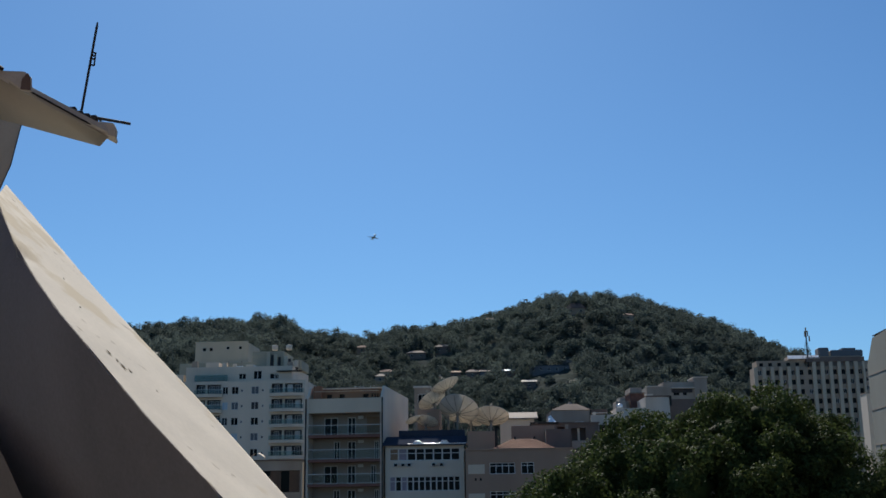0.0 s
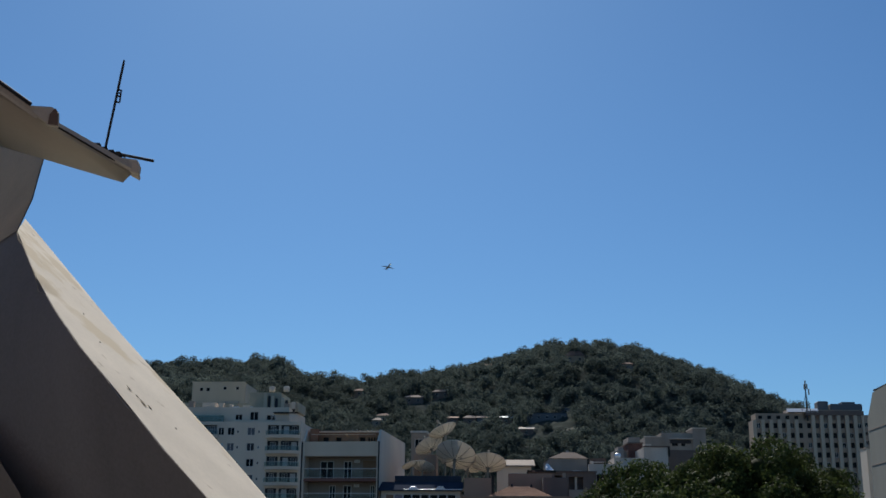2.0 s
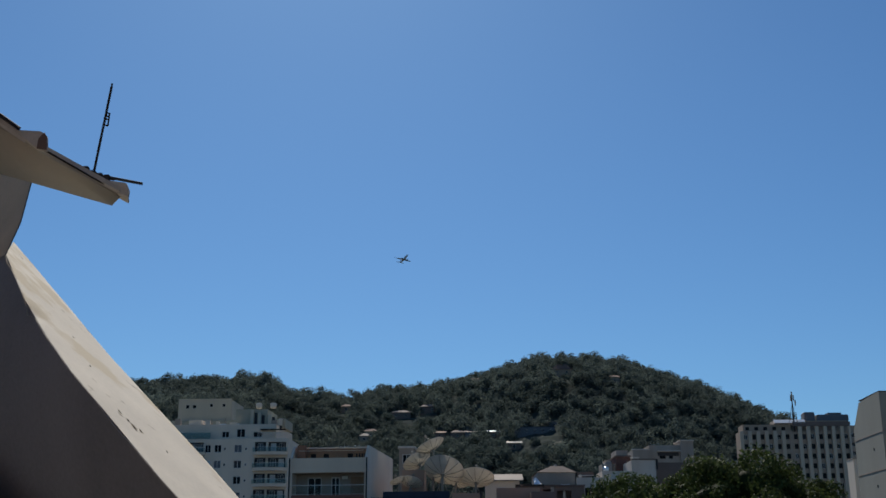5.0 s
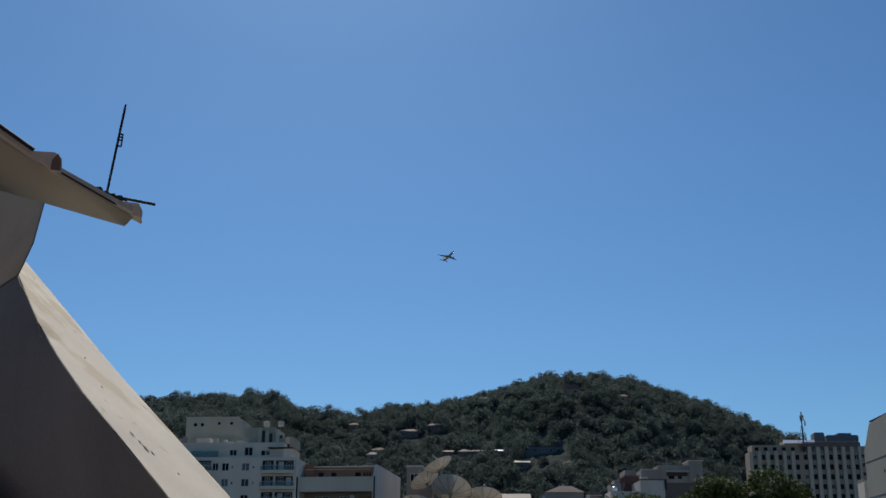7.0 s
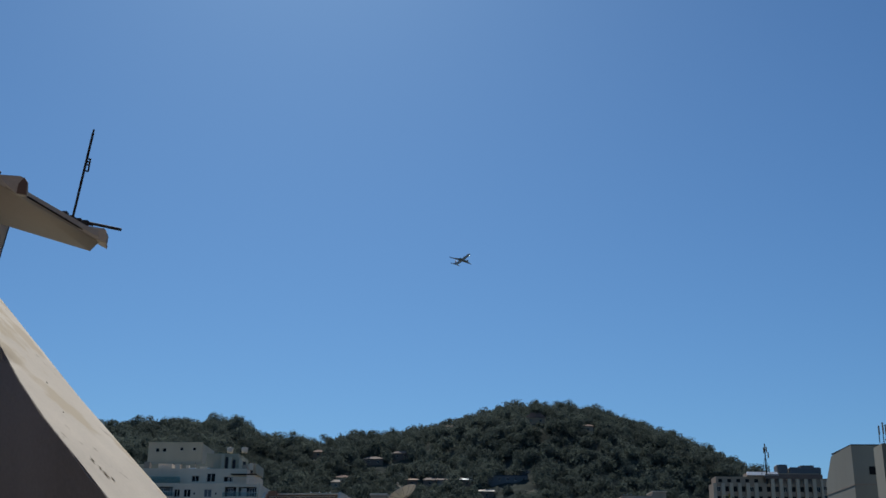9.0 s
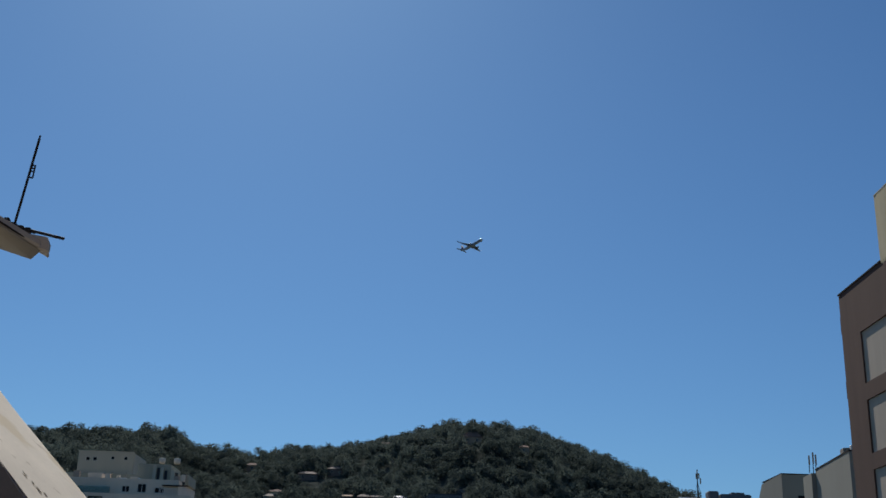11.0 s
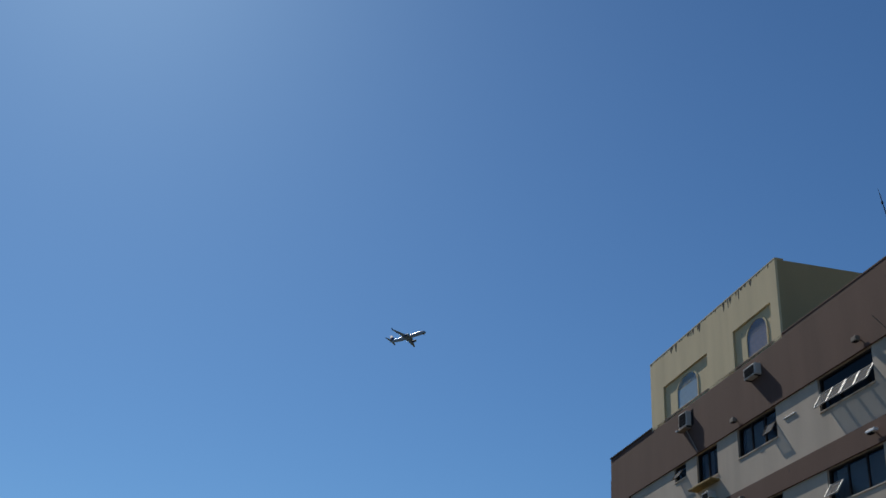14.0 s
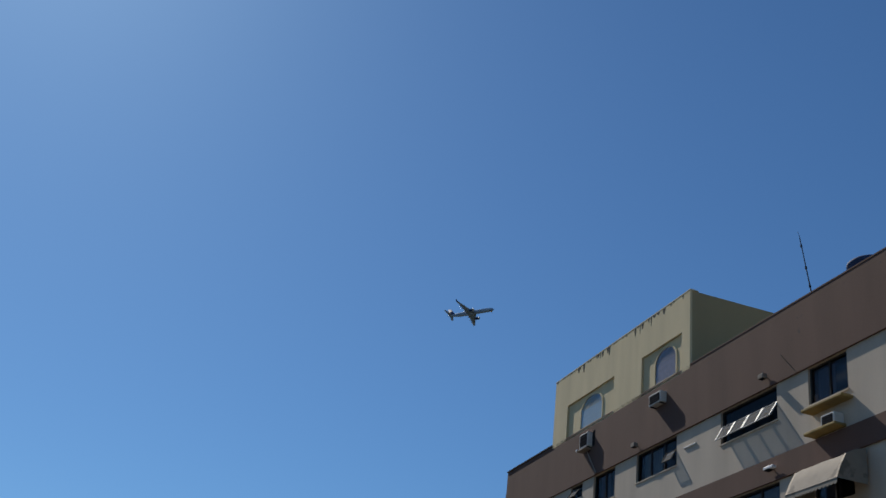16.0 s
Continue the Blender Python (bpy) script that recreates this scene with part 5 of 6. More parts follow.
def make_hotel():
    root = empty("ribbed_office_block", pose(84.3, 302.0, 0, 0, 0, -3), "long pale office block with upright ribs", "building")
    W, D, top = 28.8, 6.0, 48.2
    bays, pitch = 13, 2.57
    w = W / bays
    holes = []
    for i in range(bays):
        for k in range(9):
            z = top - 2.2 - k * pitch
            holes.append((i * w + 0.84, (i + 1) * w - 0.36, z, z + 1.35))
    house_shell(root, W, D, top, "hotel_wall", holes)
    for i, h in enumerate(holes):
        window(root, h[0], 0.12, h[2], h[1] - h[0], h[3] - h[2], 2, 1, "frame_dark" if i % 4 else "frame_white", 0.07, "glass" if i % 7 else "shade_dark")
    for i in range(bays + 1):
        if i == 6:
            continue
        part("rib", boxes((i * w - 0.25, i * w + 0.72 if i < bays else i * w + 0.3, -0.45, 0.0, 20, top + (0.0 if i < 6 else 1.2))), "rib_white", root, "white upright rib")
    part("attic", boxes((0.8, W * 0.47, 0.6, 6, top, 50.0)), "hotel_wall", root)
    for i in range(5):
        window(root, 1.5 + i * 2.4, 0.55, 48.5, 1.0, 0.9, 2, 1, "frame_dark", 0.08)
    part("cornice", boxes((W * 0.48, W + 0.3, -0.5, 0.2, 49.4, 50.6)), "dark_wall", root, "dark brown cornice")
    part("roof_storey", boxes((W * 0.33, W + 0.2, 2.0, 6, 48.0, 51.2)), "concrete", root)
    part("canopy", prism([(9.4, 50.3), (17.3, 50.3), (17.3, 50.4), (9.4, 50.4)], 0.4, 1.6), "concrete", root)
    bm = bmesh.new()
    q = [bm.verts.new(p) for p in ((9.2, -0.6, 50.3), (17.4, -0.6, 50.3), (17.4, 0.8, 51.35), (9.2, 0.8, 51.35), (9.2, 0.8, 50.3), (17.4, 0.8, 50.3))]
    for f in ((0, 1, 2, 3), (3, 2, 5, 4), (0, 3, 4), (1, 5, 2), (0, 4, 5, 1)):
        bm.faces.new([q[k] for k in f])
    part("canopy", bm, "bright_white", root, "shining white sheet canopy")
    part("plant_room", bevel(boxes((18.0, 20.9, 2.5, 6, 51.0, 53.6)), 0.3, 1), "blue_grey_wall", root)
    part("plant_room", bevel(boxes((21.3, 29.9, 2.5, 6, 51.0, 52.9)), 0.3, 1), "blue_grey_wall", root)
    part("plant_room", boxes((24.5, 28.0, 2.7, 6, 52.8, 53.4)), "blue_grey_wall", root)
    mast = empty("cell_mast", pose(98.6, 301.0, 48.0, 0, 0, -3), "steel lattice mast with panel aerials", "antenna mast")
    part("pole", rod((0, 0, 0), (0, 0, 10.4), 0.22, 0.14, n=8), "dark_metal", mast)
    for dx in (-1.3, 1.0):
        part("stay", rod((dx, 0, 2.5), (0, 0, 7.5), 0.06, n=5), "dark_metal", mast)
    for dx, z in ((-0.35, 8.2), (0.35, 8.3), (-0.05, 9.2), (0.75, 6.9)):
        part("panel_aerial", bevel(boxes((dx - 0.15, dx + 0.15, -0.4, -0.1, z, z + 1.5)), 0.04, 1), "concrete", mast)


def make_right_blocks():
    root = empty("corner_block", pose(34.6, 85.0, 0, 0, 0, -4.3), "pale grey-green windowless block with a slanted corner", "building")
    D = 7.2
    bm = bmesh.new()
    prof = [(0, 0), (D - 0.3, 0), (D, 23.1), (D - 2.0, 25.1), (0, 25.25)]
    a = [bm.verts.new((0, y, z)) for y, z in prof]
    b = [bm.verts.new((4.2, y, z)) for y, z in prof]
    bm.faces.new(a)
    bm.faces.new(b[::-1])
    for i in range(5):
        j = (i + 1) % 5
        bm.faces.new((a[j], a[i], b[i], b[j]))
    bmesh.ops.recalc_face_normals(bm, faces=bm.faces)
    part("wall", bm, "panel_far", root)
    part("coping", boxes((0.0, 4.22, -0.02, D - 2.1, 25.2, 25.28)), "frame_dark", root)
    for k, z in enumerate((22.2, 19.4, 16.6, 13.8)):
        part("joint", boxes((-0.03, 0.02, -0.02, D - 0.1, z, z + 0.10)), "concrete", root, "grey floor joint strip")
        part("joint", boxes((-0.02, 4.2, -0.03, 0.02, z, z + 0.10)), "concrete", root, "grey floor joint strip")
        part("vent", boxes((-0.02, 0.02, 2.4, 2.6, z - 1.2, z - 1.0)), "ac_grille", root)
    part("air_grille", boxes((1.2, 2.2, -0.04, 0.02, 23.0, 23.6)), "ac_grille", root)
    root = empty("grey_block", pose(32.2, 68.0, 0, 0, 0, -8.9), "plain grey block with a metal roof edge", "building")
    part("wall", boxes((0, 12, 0, 8.2, 0, 24.2)), "panel_far", root)
    part("coping", boxes((-0.03, 12, -0.03, 8.23, 24.2, 24.29)), "frame_dark", root)
    part("roof_box", bevel(boxes((0.3, 1.0, 2.2, 3.0, 24.4, 24.8)), 0.05, 1), "concrete", root)
    part("roof_box", bevel(boxes((0.4, 0.8, 0.8, 1.2, 24.4, 24.75)), 0.05, 1), "ac_body", root)
    part("lean_to", boxes((-0.3, 0.0, 8.2, 10.5, 0, 24.0)), "panel_far", root)
    for i, (dx, h) in enumerate(((0.0, 1.3), (0.45, 1.6), (0.8, 1.5))):
        m = empty("panel_antenna", pose(36.55 + dx, 84.2 + 0.3 * i, 25.3), "grey panel aerial on a thin pole", "antenna", "aerials on the corner block")
        part("pole", rod((0, 0, 0), (0, 0, h), 0.035, n=6), "dark_metal", m)
        part("panel", bevel(boxes((-0.055, 0.055, -0.12, -0.04, h * 0.45, h)), 0.02, 1), "concrete", m)
    root = empty("white_annex", pose(37.42, 99.0, 0, 0, 0, -4), "narrow white rendered annex beside a block", "building")
    part("wall", boxes((0, 1.4, 0, 1.9, 0, 21.46)), "white_paint", root)
    part("roof", boxes((-0.03, 1.4, -0.03, 1.93, 21.46, 21.56)), "concrete", root)
    root = empty("far_tower", pose(124.2, 332.0, 0, 0, 0, -3), "slim grey apartment tower with a column of windows", "building")
    holes = [(1.2, 2.2, 50 - 2.6 * k, 51.3 - 2.6 * k) for k in range(9)]
    house_shell(root, 4.5, 10, 53.5, "concrete", holes)
    for h in holes:
        window(root, h[0], 0.1, h[2], 1.0, 1.3, 2, 1, "frame_white", 0.08)


def cottage(x, y, z, w, d, h, rz, wall, roof, label, kind="hip", pitch=0.24):
    """A small house: rendered walls with window openings under a pitched or flat roof."""
    root = empty("house", pose(x, y, z, 0, 0, rz), label, "house", "small houses below the hill" if z < 1 else "small houses on the wooded hill")
    n = max(1, int(w // 3.2))
    holes = [(w * (i + 0.5) / n - 0.55, w * (i + 0.5) / n + 0.55, h - 2.0, h - 0.8) for i in range(n)]
    part("wall", wall_sheet(0, w, -3, h, 0.2, holes), wall, root)
    part("body", boxes((0, w, 0.5, d, -3, h)), wall, root)
    for q in holes:
        window(root, q[0], 0.08, q[2], 1.1, 1.2, 2, 1, "frame_white", 0.07)
    o = 0.5
    if kind == "hip":
        bm = bmesh.new()
        lo = [bm.verts.new(p) for p in ((-o, -o, h), (w + o, -o, h), (w + o, d + o, h), (-o, d + o, h))]
        hi = [bm.verts.new(p) for p in ((w * 0.25, d / 2, h + d * pitch), (w * 0.75, d / 2, h + d * pitch))]
        for f in ((lo[0], lo[1], hi[1], hi[0]), (lo[1], lo[2], hi[1]), (lo[2], lo[3], hi[0], hi[1]), (lo[3], lo[0], hi[0])):
            bm.faces.new(f)
        bm.faces.new(lo[::-1])
        part("roof", bm, roof, root)
    elif kind == "shed":
        bm = prism([(-o, h), (-o, h + 0.15), (d + o, h + 1.6), (d + o, h + 1.45)], -o, w + o)
        bmesh.ops.rotate(bm, verts=bm.verts, cent=(0, 0, 0), matrix=Matrix(((0, 1, 0), (1, 0, 0), (0, 0, 1))))
        bmesh.ops.recalc_face_normals(bm, faces=bm.faces)
        part("roof", bm, roof, root)
    else:
        part("roof", boxes((-0.15, w + 0.15, -0.15, d, h, h + 0.25)), roof, root)
    return root


def glint_panel(parent, x, y, z, w, h):
    """A small sheet of polished metal, added and tilted to make a sun glint."""
    n = Vector((-0.11, -0.40, 0.91)).normalized()
    ob = part("glint_sheet", boxes((-w / 2, w / 2, -h / 2, h / 2, -0.02, 0.02)), "chrome", parent, "added chrome sheet that makes a sun glint")
    ob.matrix_basis = Matrix.Translation((x, y, z)) @ n.to_track_quat("Z", "Y").to_matrix().to_4x4()


def make_foot_houses():
    """Crowded low houses between the dishes, the big tree and the foot of the hill."""
    root = empty("house", pose(0, 0, 0), "dull grey house with a low pitched roof", "house")
    part("wall", boxes((13.02, 17.54, 133, 140, 0, 23.21)), "dull_render", root)
    bm = bmesh.new()
    lo = [bm.verts.new(p) for p in ((13.02 - 0.1, 132.8, 23.21), (17.54 + 0.1, 132.8, 23.21), (17.54 + 0.1, 140.2, 23.21), (13.02 - 0.1, 140.2, 23.21))]
    hi = [bm.verts.new(p) for p in ((15.51 - 0.7, 134.5, 24.05), (15.51 + 0.7, 134.5, 24.05), (15.51 + 0.7, 139.0, 24.05), (15.51 - 0.7, 139.0, 24.05))]
    for k in range(4):
        bm.faces.new((lo[k], lo[(k + 1) % 4], hi[(k + 1) % 4], hi[k]))
    bm.faces.new(hi)
    part("roof", bm, "dull_brown", root, "dull brown low roof")
    part("vent", rod((15.51, 136, 24.05), (15.51, 136, 24.05 + 0.35), 0.3, 0.12, n=8), "dull_render", root)
    # drain pipe at the house corner
    part("dark_rod", rod((17.54 + 0.05, 132.9, 15.0), (17.54 + 0.05, 132.9, 23.21), 0.12, n=6), "soot", root)

    root = empty("house", pose(0, 0, 0), "brown house with a recessed balcony", "house")
    holes = [(11.46, 13.95, 21.27 - 2.6, 21.27 - 0.35), (14.71, 16.31, 21.27 - 2.8, 21.27 - 0.5)]
    part("wall", wall_sheet(10.69, 17.78, 0, 21.27, 0.25, holes), "dull_brown", root).location = (0, 128, 0)
    part("interior", boxes((10.69 + 0.1, 17.78 - 0.1, 129.2, 129.4, 0, 21.27 - 0.2)), "dark_wall", root)
    part("roof", boxes((10.69 - 0.1, 17.78 + 0.1, 127.8, 131.0, 21.27, 21.27 + 0.15)), "dull_brown", root)
    part("pier", boxes((13.95 + 0.05, 13.95 + 0.4, 127.9, 128.02, 12, 21.27 - 0.1)), "dull_render", root, "pale pier")
    part("balcony_front", boxes((14.71, 16.31, 127.92, 128.0, 21.27 - 2.8, 21.27 - 1.9)), "dull_render", root)
    part("blind", boxes((14.71 + 0.7, 14.71 + 0.95, 128.3, 128.36, 21.27 - 2.7, 21.27 - 0.5)), "warm_white", root, "pale half-drawn blind")
    part("window", boxes((11.46 + 0.2, 11.46 + 0.7, 128.5, 128.56, 21.27 - 2.5, 21.27 - 1.0)), "frame_dark", root)

    tarp = empty("tarpaulin", pose(12.96, 128.9, 21.27 + 0.15), "crumpled shining tarpaulin on a flat roof", "tarpaulin")
    bm = bmesh.new()
    rng = random.Random(4)
    pts = [[bm.verts.new((-0.7 + 0.28 * i, 0.25 * k, max(0.0, 0.95 - abs(i - 0.8) * 0.34) * (k / 3) + rng.uniform(0, 0.09))) for i in range(7)] for k in range(4)]
    for a, b in zip(pts, pts[1:]):
        for i in range(6):
            bm.faces.new((a[i], a[i + 1], b[i + 1], b[i]))
    part("sheet", bm, "bright_sheet", tarp)
    part("fold", boxes((2.3, 3.3, 0.1, 0.5, 0.0, 0.12)), "bright_sheet", tarp)

    root = empty("house", pose(0, 0, 0), "long grey-white house with dark strip windows", "house")
    holes = [(18.26, 19.63, 20.26, 21.29), (19.63 + 0.28, 21.0, 20.26, 21.29), (21.0 + 0.4, 21.0 + 1.9, 20.26, 21.29)]
    part("wall", wall_sheet(17.34, 24.01, 0, 22.46, 0.25, holes), "pale_render", root).location = (0, 131, 0)
    part("interior", boxes((17.34 + 0.1, 24.01 - 0.1, 131.8, 132.0, 0, 22.46 - 0.4)), "shade_dark", root)
    for h in holes:
        w = window(root, h[0], 131.1, h[2], h[1] - h[0], h[3] - h[2], 2, 1, "frame_dark", 0.05)
    part("roof", boxes((17.34 + 0.1, 24.01, 131.25, 137, 22.46 - 0.4, 22.46 - 0.3)), "concrete", root)
    part("upper_wall", boxes((20.38, 24.01, 131.6, 136, 22.46 - 0.4, 23.23)), "pale_render", root)
    part("ledge", boxes((18.26 - 0.1, 21.0 + 2.0, 130.9, 131.0, 20.26 - 0.55, 20.26 - 0.1)), "pale_render", root, "pale window ledge")
    part("roof_box", boxes((17.34 + 0.35, 17.34 + 0.65, 131.4, 131.8, 22.46 - 0.3, 22.46 + 0.35)), "white_paint", root)
    part("lean_to_roof", prism([(17.34 + 0.6, 23.28 - 0.1), (20.38 - 0.1, 23.28 - 0.1), (20.38 - 0.2, 23.28 + 0.35), (17.34 + 0.8, 23.28 + 0.3)], 137.2, 141.0), "dull_brown", root, "reddish sheet roof")
    part("pipe_line", rod((17.34 + 0.7, 137.1, 23.28 - 0.15), (20.38 - 0.2, 137.1, 23.28 - 0.1), 0.07, n=6), "pale_render", root)

    tank = empty("steel_tank", pose(21.06, 133.0, 23.23), "shining steel water tank on a roof", "tank")
    bm = lathe([(0, 0.34, 0), (0.5, 0.36, 0), (0.62, 0.2, 0), (0.66, 0.04, 0)], 14)
    bmesh.ops.rotate(bm, verts=bm.verts, cent=(0, 0, 0), matrix=Matrix.Rotation(radians(90), 3, "X"))
    part("tank_body", bm, "alu", tank)
    glint_panel(tank, 0.0, -0.5, 0.45, 0.13, 0.13)
    part("stand", boxes((-0.5, 1.4, -0.3, 0.3, -0.06, 0.0)), "soot", tank)

    root = empty("house", pose(0, 0, 0), "reddish brick house with a pale rounded water tank", "house")
    part("wall", boxes((24.15, 25.95, 144, 150, 0, 26.08)), "dull_red", root)
    part("roof", boxes((24.15 - 0.1, 25.95 + 0.1, 143.8, 150.1, 26.08, 26.08 + 0.15)), "dull_brown", root)
    part("side_room", bevel(boxes((24.15 - 1.7, 24.15, 144.3, 148, 0, 26.08 - 0.35)), 0.5, 3), "dull_render", root)
    part("roof_room", boxes((25.95 - 1.6, 25.95 - 0.1, 145, 149, 26.08, 26.08 + 0.9)), "dull_render", root)

    root = empty("house", pose(0, 0, 0), "white rendered house wall with a dark rain pipe", "house")
    part("wall", boxes((25.01, 27.97, 138, 144, 0, 25.08)), "pale_render", root)
    part("coping", boxes((25.01 - 0.1, 27.97 + 0.1, 137.9, 138.2, 25.08, 25.08 + 0.18)), "dull_brown", root)
    part("rain_pipe", rod((27.97 + 0.1, 137.9, 25.08 - 1.1), (27.97 + 0.1, 137.9, 25.08 + 0.1), 0.13, n=6), "soot", root)
    part("roof_slab", boxes((25.01 + 0.2, 25.01 + 1.0, 138.3, 139.2, 25.08, 25.08 + 0.42)), "white_paint", root)
    part("rear_wing", boxes((27.97, 27.97 + 4.2, 140, 145, 0, 25.08 - 0.1)), "dull_brown", root)

    root = empty("house", pose(0, 0, 0), "pale stepped house with rooftop rooms", "house")
    holes = [(33.48 + 1.6, 33.48 + 2.5, 30.32 - 2.0, 30.32 - 1.1), (33.48 + 3.0, 33.48 + 3.6, 30.32 - 2.0, 30.32 - 1.1)]
    part("wall", wall_sheet(33.48, 38.32, 0, 30.32, 0.25, holes), "dull_render", root).location = (0, 170, 0)
    part("body", boxes((33.48, 38.32, 170.7, 178, 0, 30.32 - 0.05)), "dull_render", root)
    for h in holes:
        window(root, h[0], 170.1, h[2], h[1] - h[0], h[3] - h[2], 2, 1, "frame_dark", 0.07)
    part("low_wing", boxes((30.94, 33.48, 169.5, 176, 0, 30.32 - 0.75)), "dull_render", root)
    part("coping", boxes((30.94 - 0.1, 33.48, 169.4, 169.7, 30.32 - 0.75, 30.32 - 0.6)), "pale_render", root)
    part("stair_house", boxes((38.32 - 0.1, 40.18, 169.8, 174, 0, 30.92)), "dull_render", root)
    part("roof_slab", boxes((38.32 - 0.2, 40.18 + 0.15, 169.6, 174.1, 30.92, 30.92 + 0.15)), "pale_render", root)
    part("shade_roof", boxes((33.48 + 1.2, 38.32 - 0.2, 169.2, 170.0, 30.32 - 1.0, 30.32 - 0.85)), "pale_render", root)
    # dark box on the wall paints the shade under the slab
    part("recess_shade", boxes((33.48 + 1.3, 38.32 - 0.4, 169.9, 170.02, 30.32 - 1.6, 30.32 - 1.05)), "shade_dark", root)
    for k in range(3):
        glint_panel(root, 33.74 + 0.55 * k, 169.6, 30.45, 0.13, 0.13)

    root = empty("house", pose(0, 0, 0), "low house with a timber-posted glazed balcony", "house")
    holes = [(-21.11 + 0.2, -15.07 - 0.5, 17.44 - 3.4, 17.44 - 1.05)]
    part("wall", wall_sheet(-21.11 - 2, -15.07, 0, 17.44, 0.3, holes), "dull_render", root).location = (0, 126, 0)
    part("interior", boxes((-21.11 - 1.9, -15.07 - 0.1, 127.0, 127.2, 0, 17.44 - 0.4)), "dark_wall", root)
    part("roof", boxes((-21.11 - 2.1, -15.07 + 0.1, 125.8, 133, 17.44, 17.44 + 0.12)), "dull_brown", root)
    n = 5
    for k in range(n + 1):
        x = -21.11 + 0.2 + (-15.07 - -21.11 - 0.8) * k / n
        part("post", boxes((x, x + 0.12, 126.05, 126.2, 17.44 - 3.4, 17.44 - 1.05)), "timber", root, "brown timber post")
    for k in range(n):
        x = -21.11 + 0.32 + (-15.07 - -21.11 - 0.8) * k / n
        part("pane", boxes((x, x + (-15.07 - -21.11) / n - 0.3, 126.14, 126.16, 17.44 - 3.35, 17.44 - 1.1)), "glass" if k % 2 else "timber", root)
    bm = bmesh.new()
    rows = [[bm.verts.new((-21.11 + 0.1 + 1.6 * i / 8, 125.2 + 0.6 * k, 17.44 + 0.35 + 0.45 * math.sin(math.pi * i / 8) + 0.05 * k)) for i in range(9)] for k in range(3)]
    for a, b in zip(rows, rows[1:]):
        for i in range(8):
            bm.faces.new((a[i], a[i + 1], b[i + 1], b[i]))
    part("awning", bm, "white_paint", root, "white arched awning")
    for x in (-21.11 + 0.15, -21.11 + 1.65):
        part("awning_post", boxes((x - 0.04, x + 0.04, 126.2, 126.28, 17.44, 17.44 + 0.45)), "white_paint", root)
    part("pipe", rod((-15.07 - 0.15, 125.8, 5), (-15.07 - 0.15, 125.8, 17.44 - 0.2), 0.12, n=8), "warm_white", root, "white rain pipe")


def make_houses():
    """Small houses on the hill and between the larger blocks."""
    cottage(63.9, 562.5, 108.0, 9.5, 6.0, 2.6, -4, "pink", "old_tiles", "pinkish villa with a tiled roof among hilltop trees", "hip", 0.5)
    cottage(90.0, 548.0, 101.7, 5.1, 6.0, 2.6, -4, "concrete", "old_tiles", "pale villa with a tiled roof in the woods", "hip")
    cottage(23.3, 616.0, 111.4, 8.6, 6.0, 2.6, -4, "concrete", "old_tiles", "long villa with a tiled roof near the ridge", "hip")
    cottage(-2.9, 559.0, 88.7, 8.0, 6.0, 2.6, -4, "dark_wall", "roof_grey", "dark-walled house with a pale roof in the woods", "hip")
    cottage(-17.0, 557.0, 85.5, 9.3, 6.0, 2.6, -4, "dark_wall", "roof_grey", "house with a pale roof on the slope", "hip")
    cottage(4.0, 512.5, 70.1, 4.6, 6.0, 2.6, -4, "dark_wall", "pink", "small dark house with a pale roof on the slope", "shed")
    cottage(11.2, 507.0, 69.7, 5.7, 6.0, 2.6, -4, "dark_wall", "roof_grey", "dark house under a pale roof on the slope", "hip")
    cottage(17.2, 501.0, 69.0, 5.5, 6.0, 2.6, -4, "blue_grey_wall", "roof_grey", "grey house with a pale sheet roof", "shed")
    cottage(27.0, 492.0, 68.1, 5.2, 6.0, 2.6, -4, "dark_wall", "bright_white", "house with a shining white sheet roof", "shed")
    cottage(33.5, 466.0, 60.8, 5.6, 6.0, 2.2, -4, "dark_wall", "white_paint", "house with a white sheet roof between trees", "shed")
    cottage(38.2, 487.0, 69.7, 17.2, 9.0, 2.4, -4, "blue_grey_wall", "hall_roof", "long blue-grey hall at the foot of the hill", "flat")
    cottage(54.1, 497.0, 70.3, 4.3, 6.0, 5.5, -4, "blue_grey_wall", "dull_brown", "grey house above a long hall", "flat")
    cottage(-136.6, 520.0, 81.2, 7.4, 6.0, 2.6, -4, "cream_far", "cream_far", "pale house high on the wooded slope", "hip")
    cottage(-44.0, 583.0, 92.2, 5.3, 6.0, 2.6, -4, "pink", "old_tiles", "house roof showing through the trees", "hip")
    cottage(70.6, 422.0, 44.7, 5.4, 6.0, 2.6, -4, "concrete", "old_tiles", "grey house with a reddish roof at the foot of the hill", "shed")
    cottage(-28.6, 524.5, 72.4, 6.0, 6.0, 2.6, -4, "olive_wall", "old_tiles", "grey-green house on the lower slope", "hip")
    cottage(-53.3, 473.0, 56.1, 9.7, 6.0, 2.6, -4, "blue_grey_wall", "fibro", "bluish house behind an apartment tower", "hip")
    cottage(-30.2, 513.5, 69.0, 4.4, 6.0, 2.6, -4, "concrete", "concrete", "slim grey house on the lower slope", "hip")
    cottage(7.8, 150.0, 0.0, 4.5, 8.0, 23.5, -4, "warm_white", "concrete", "white house with sheet roofs behind the dishes", "shed")
    cottage(10.2, 128.0, 0.0, 2.9, 8.0, 21.2, -4, "dark_wall", "soot", "dark brick shed between houses", "flat")
    cottage(-3.5, 150.0, 0.0, 2.0, 8.0, 27.8, -4, "concrete", "fibro", "grey house behind the dishes", "flat")


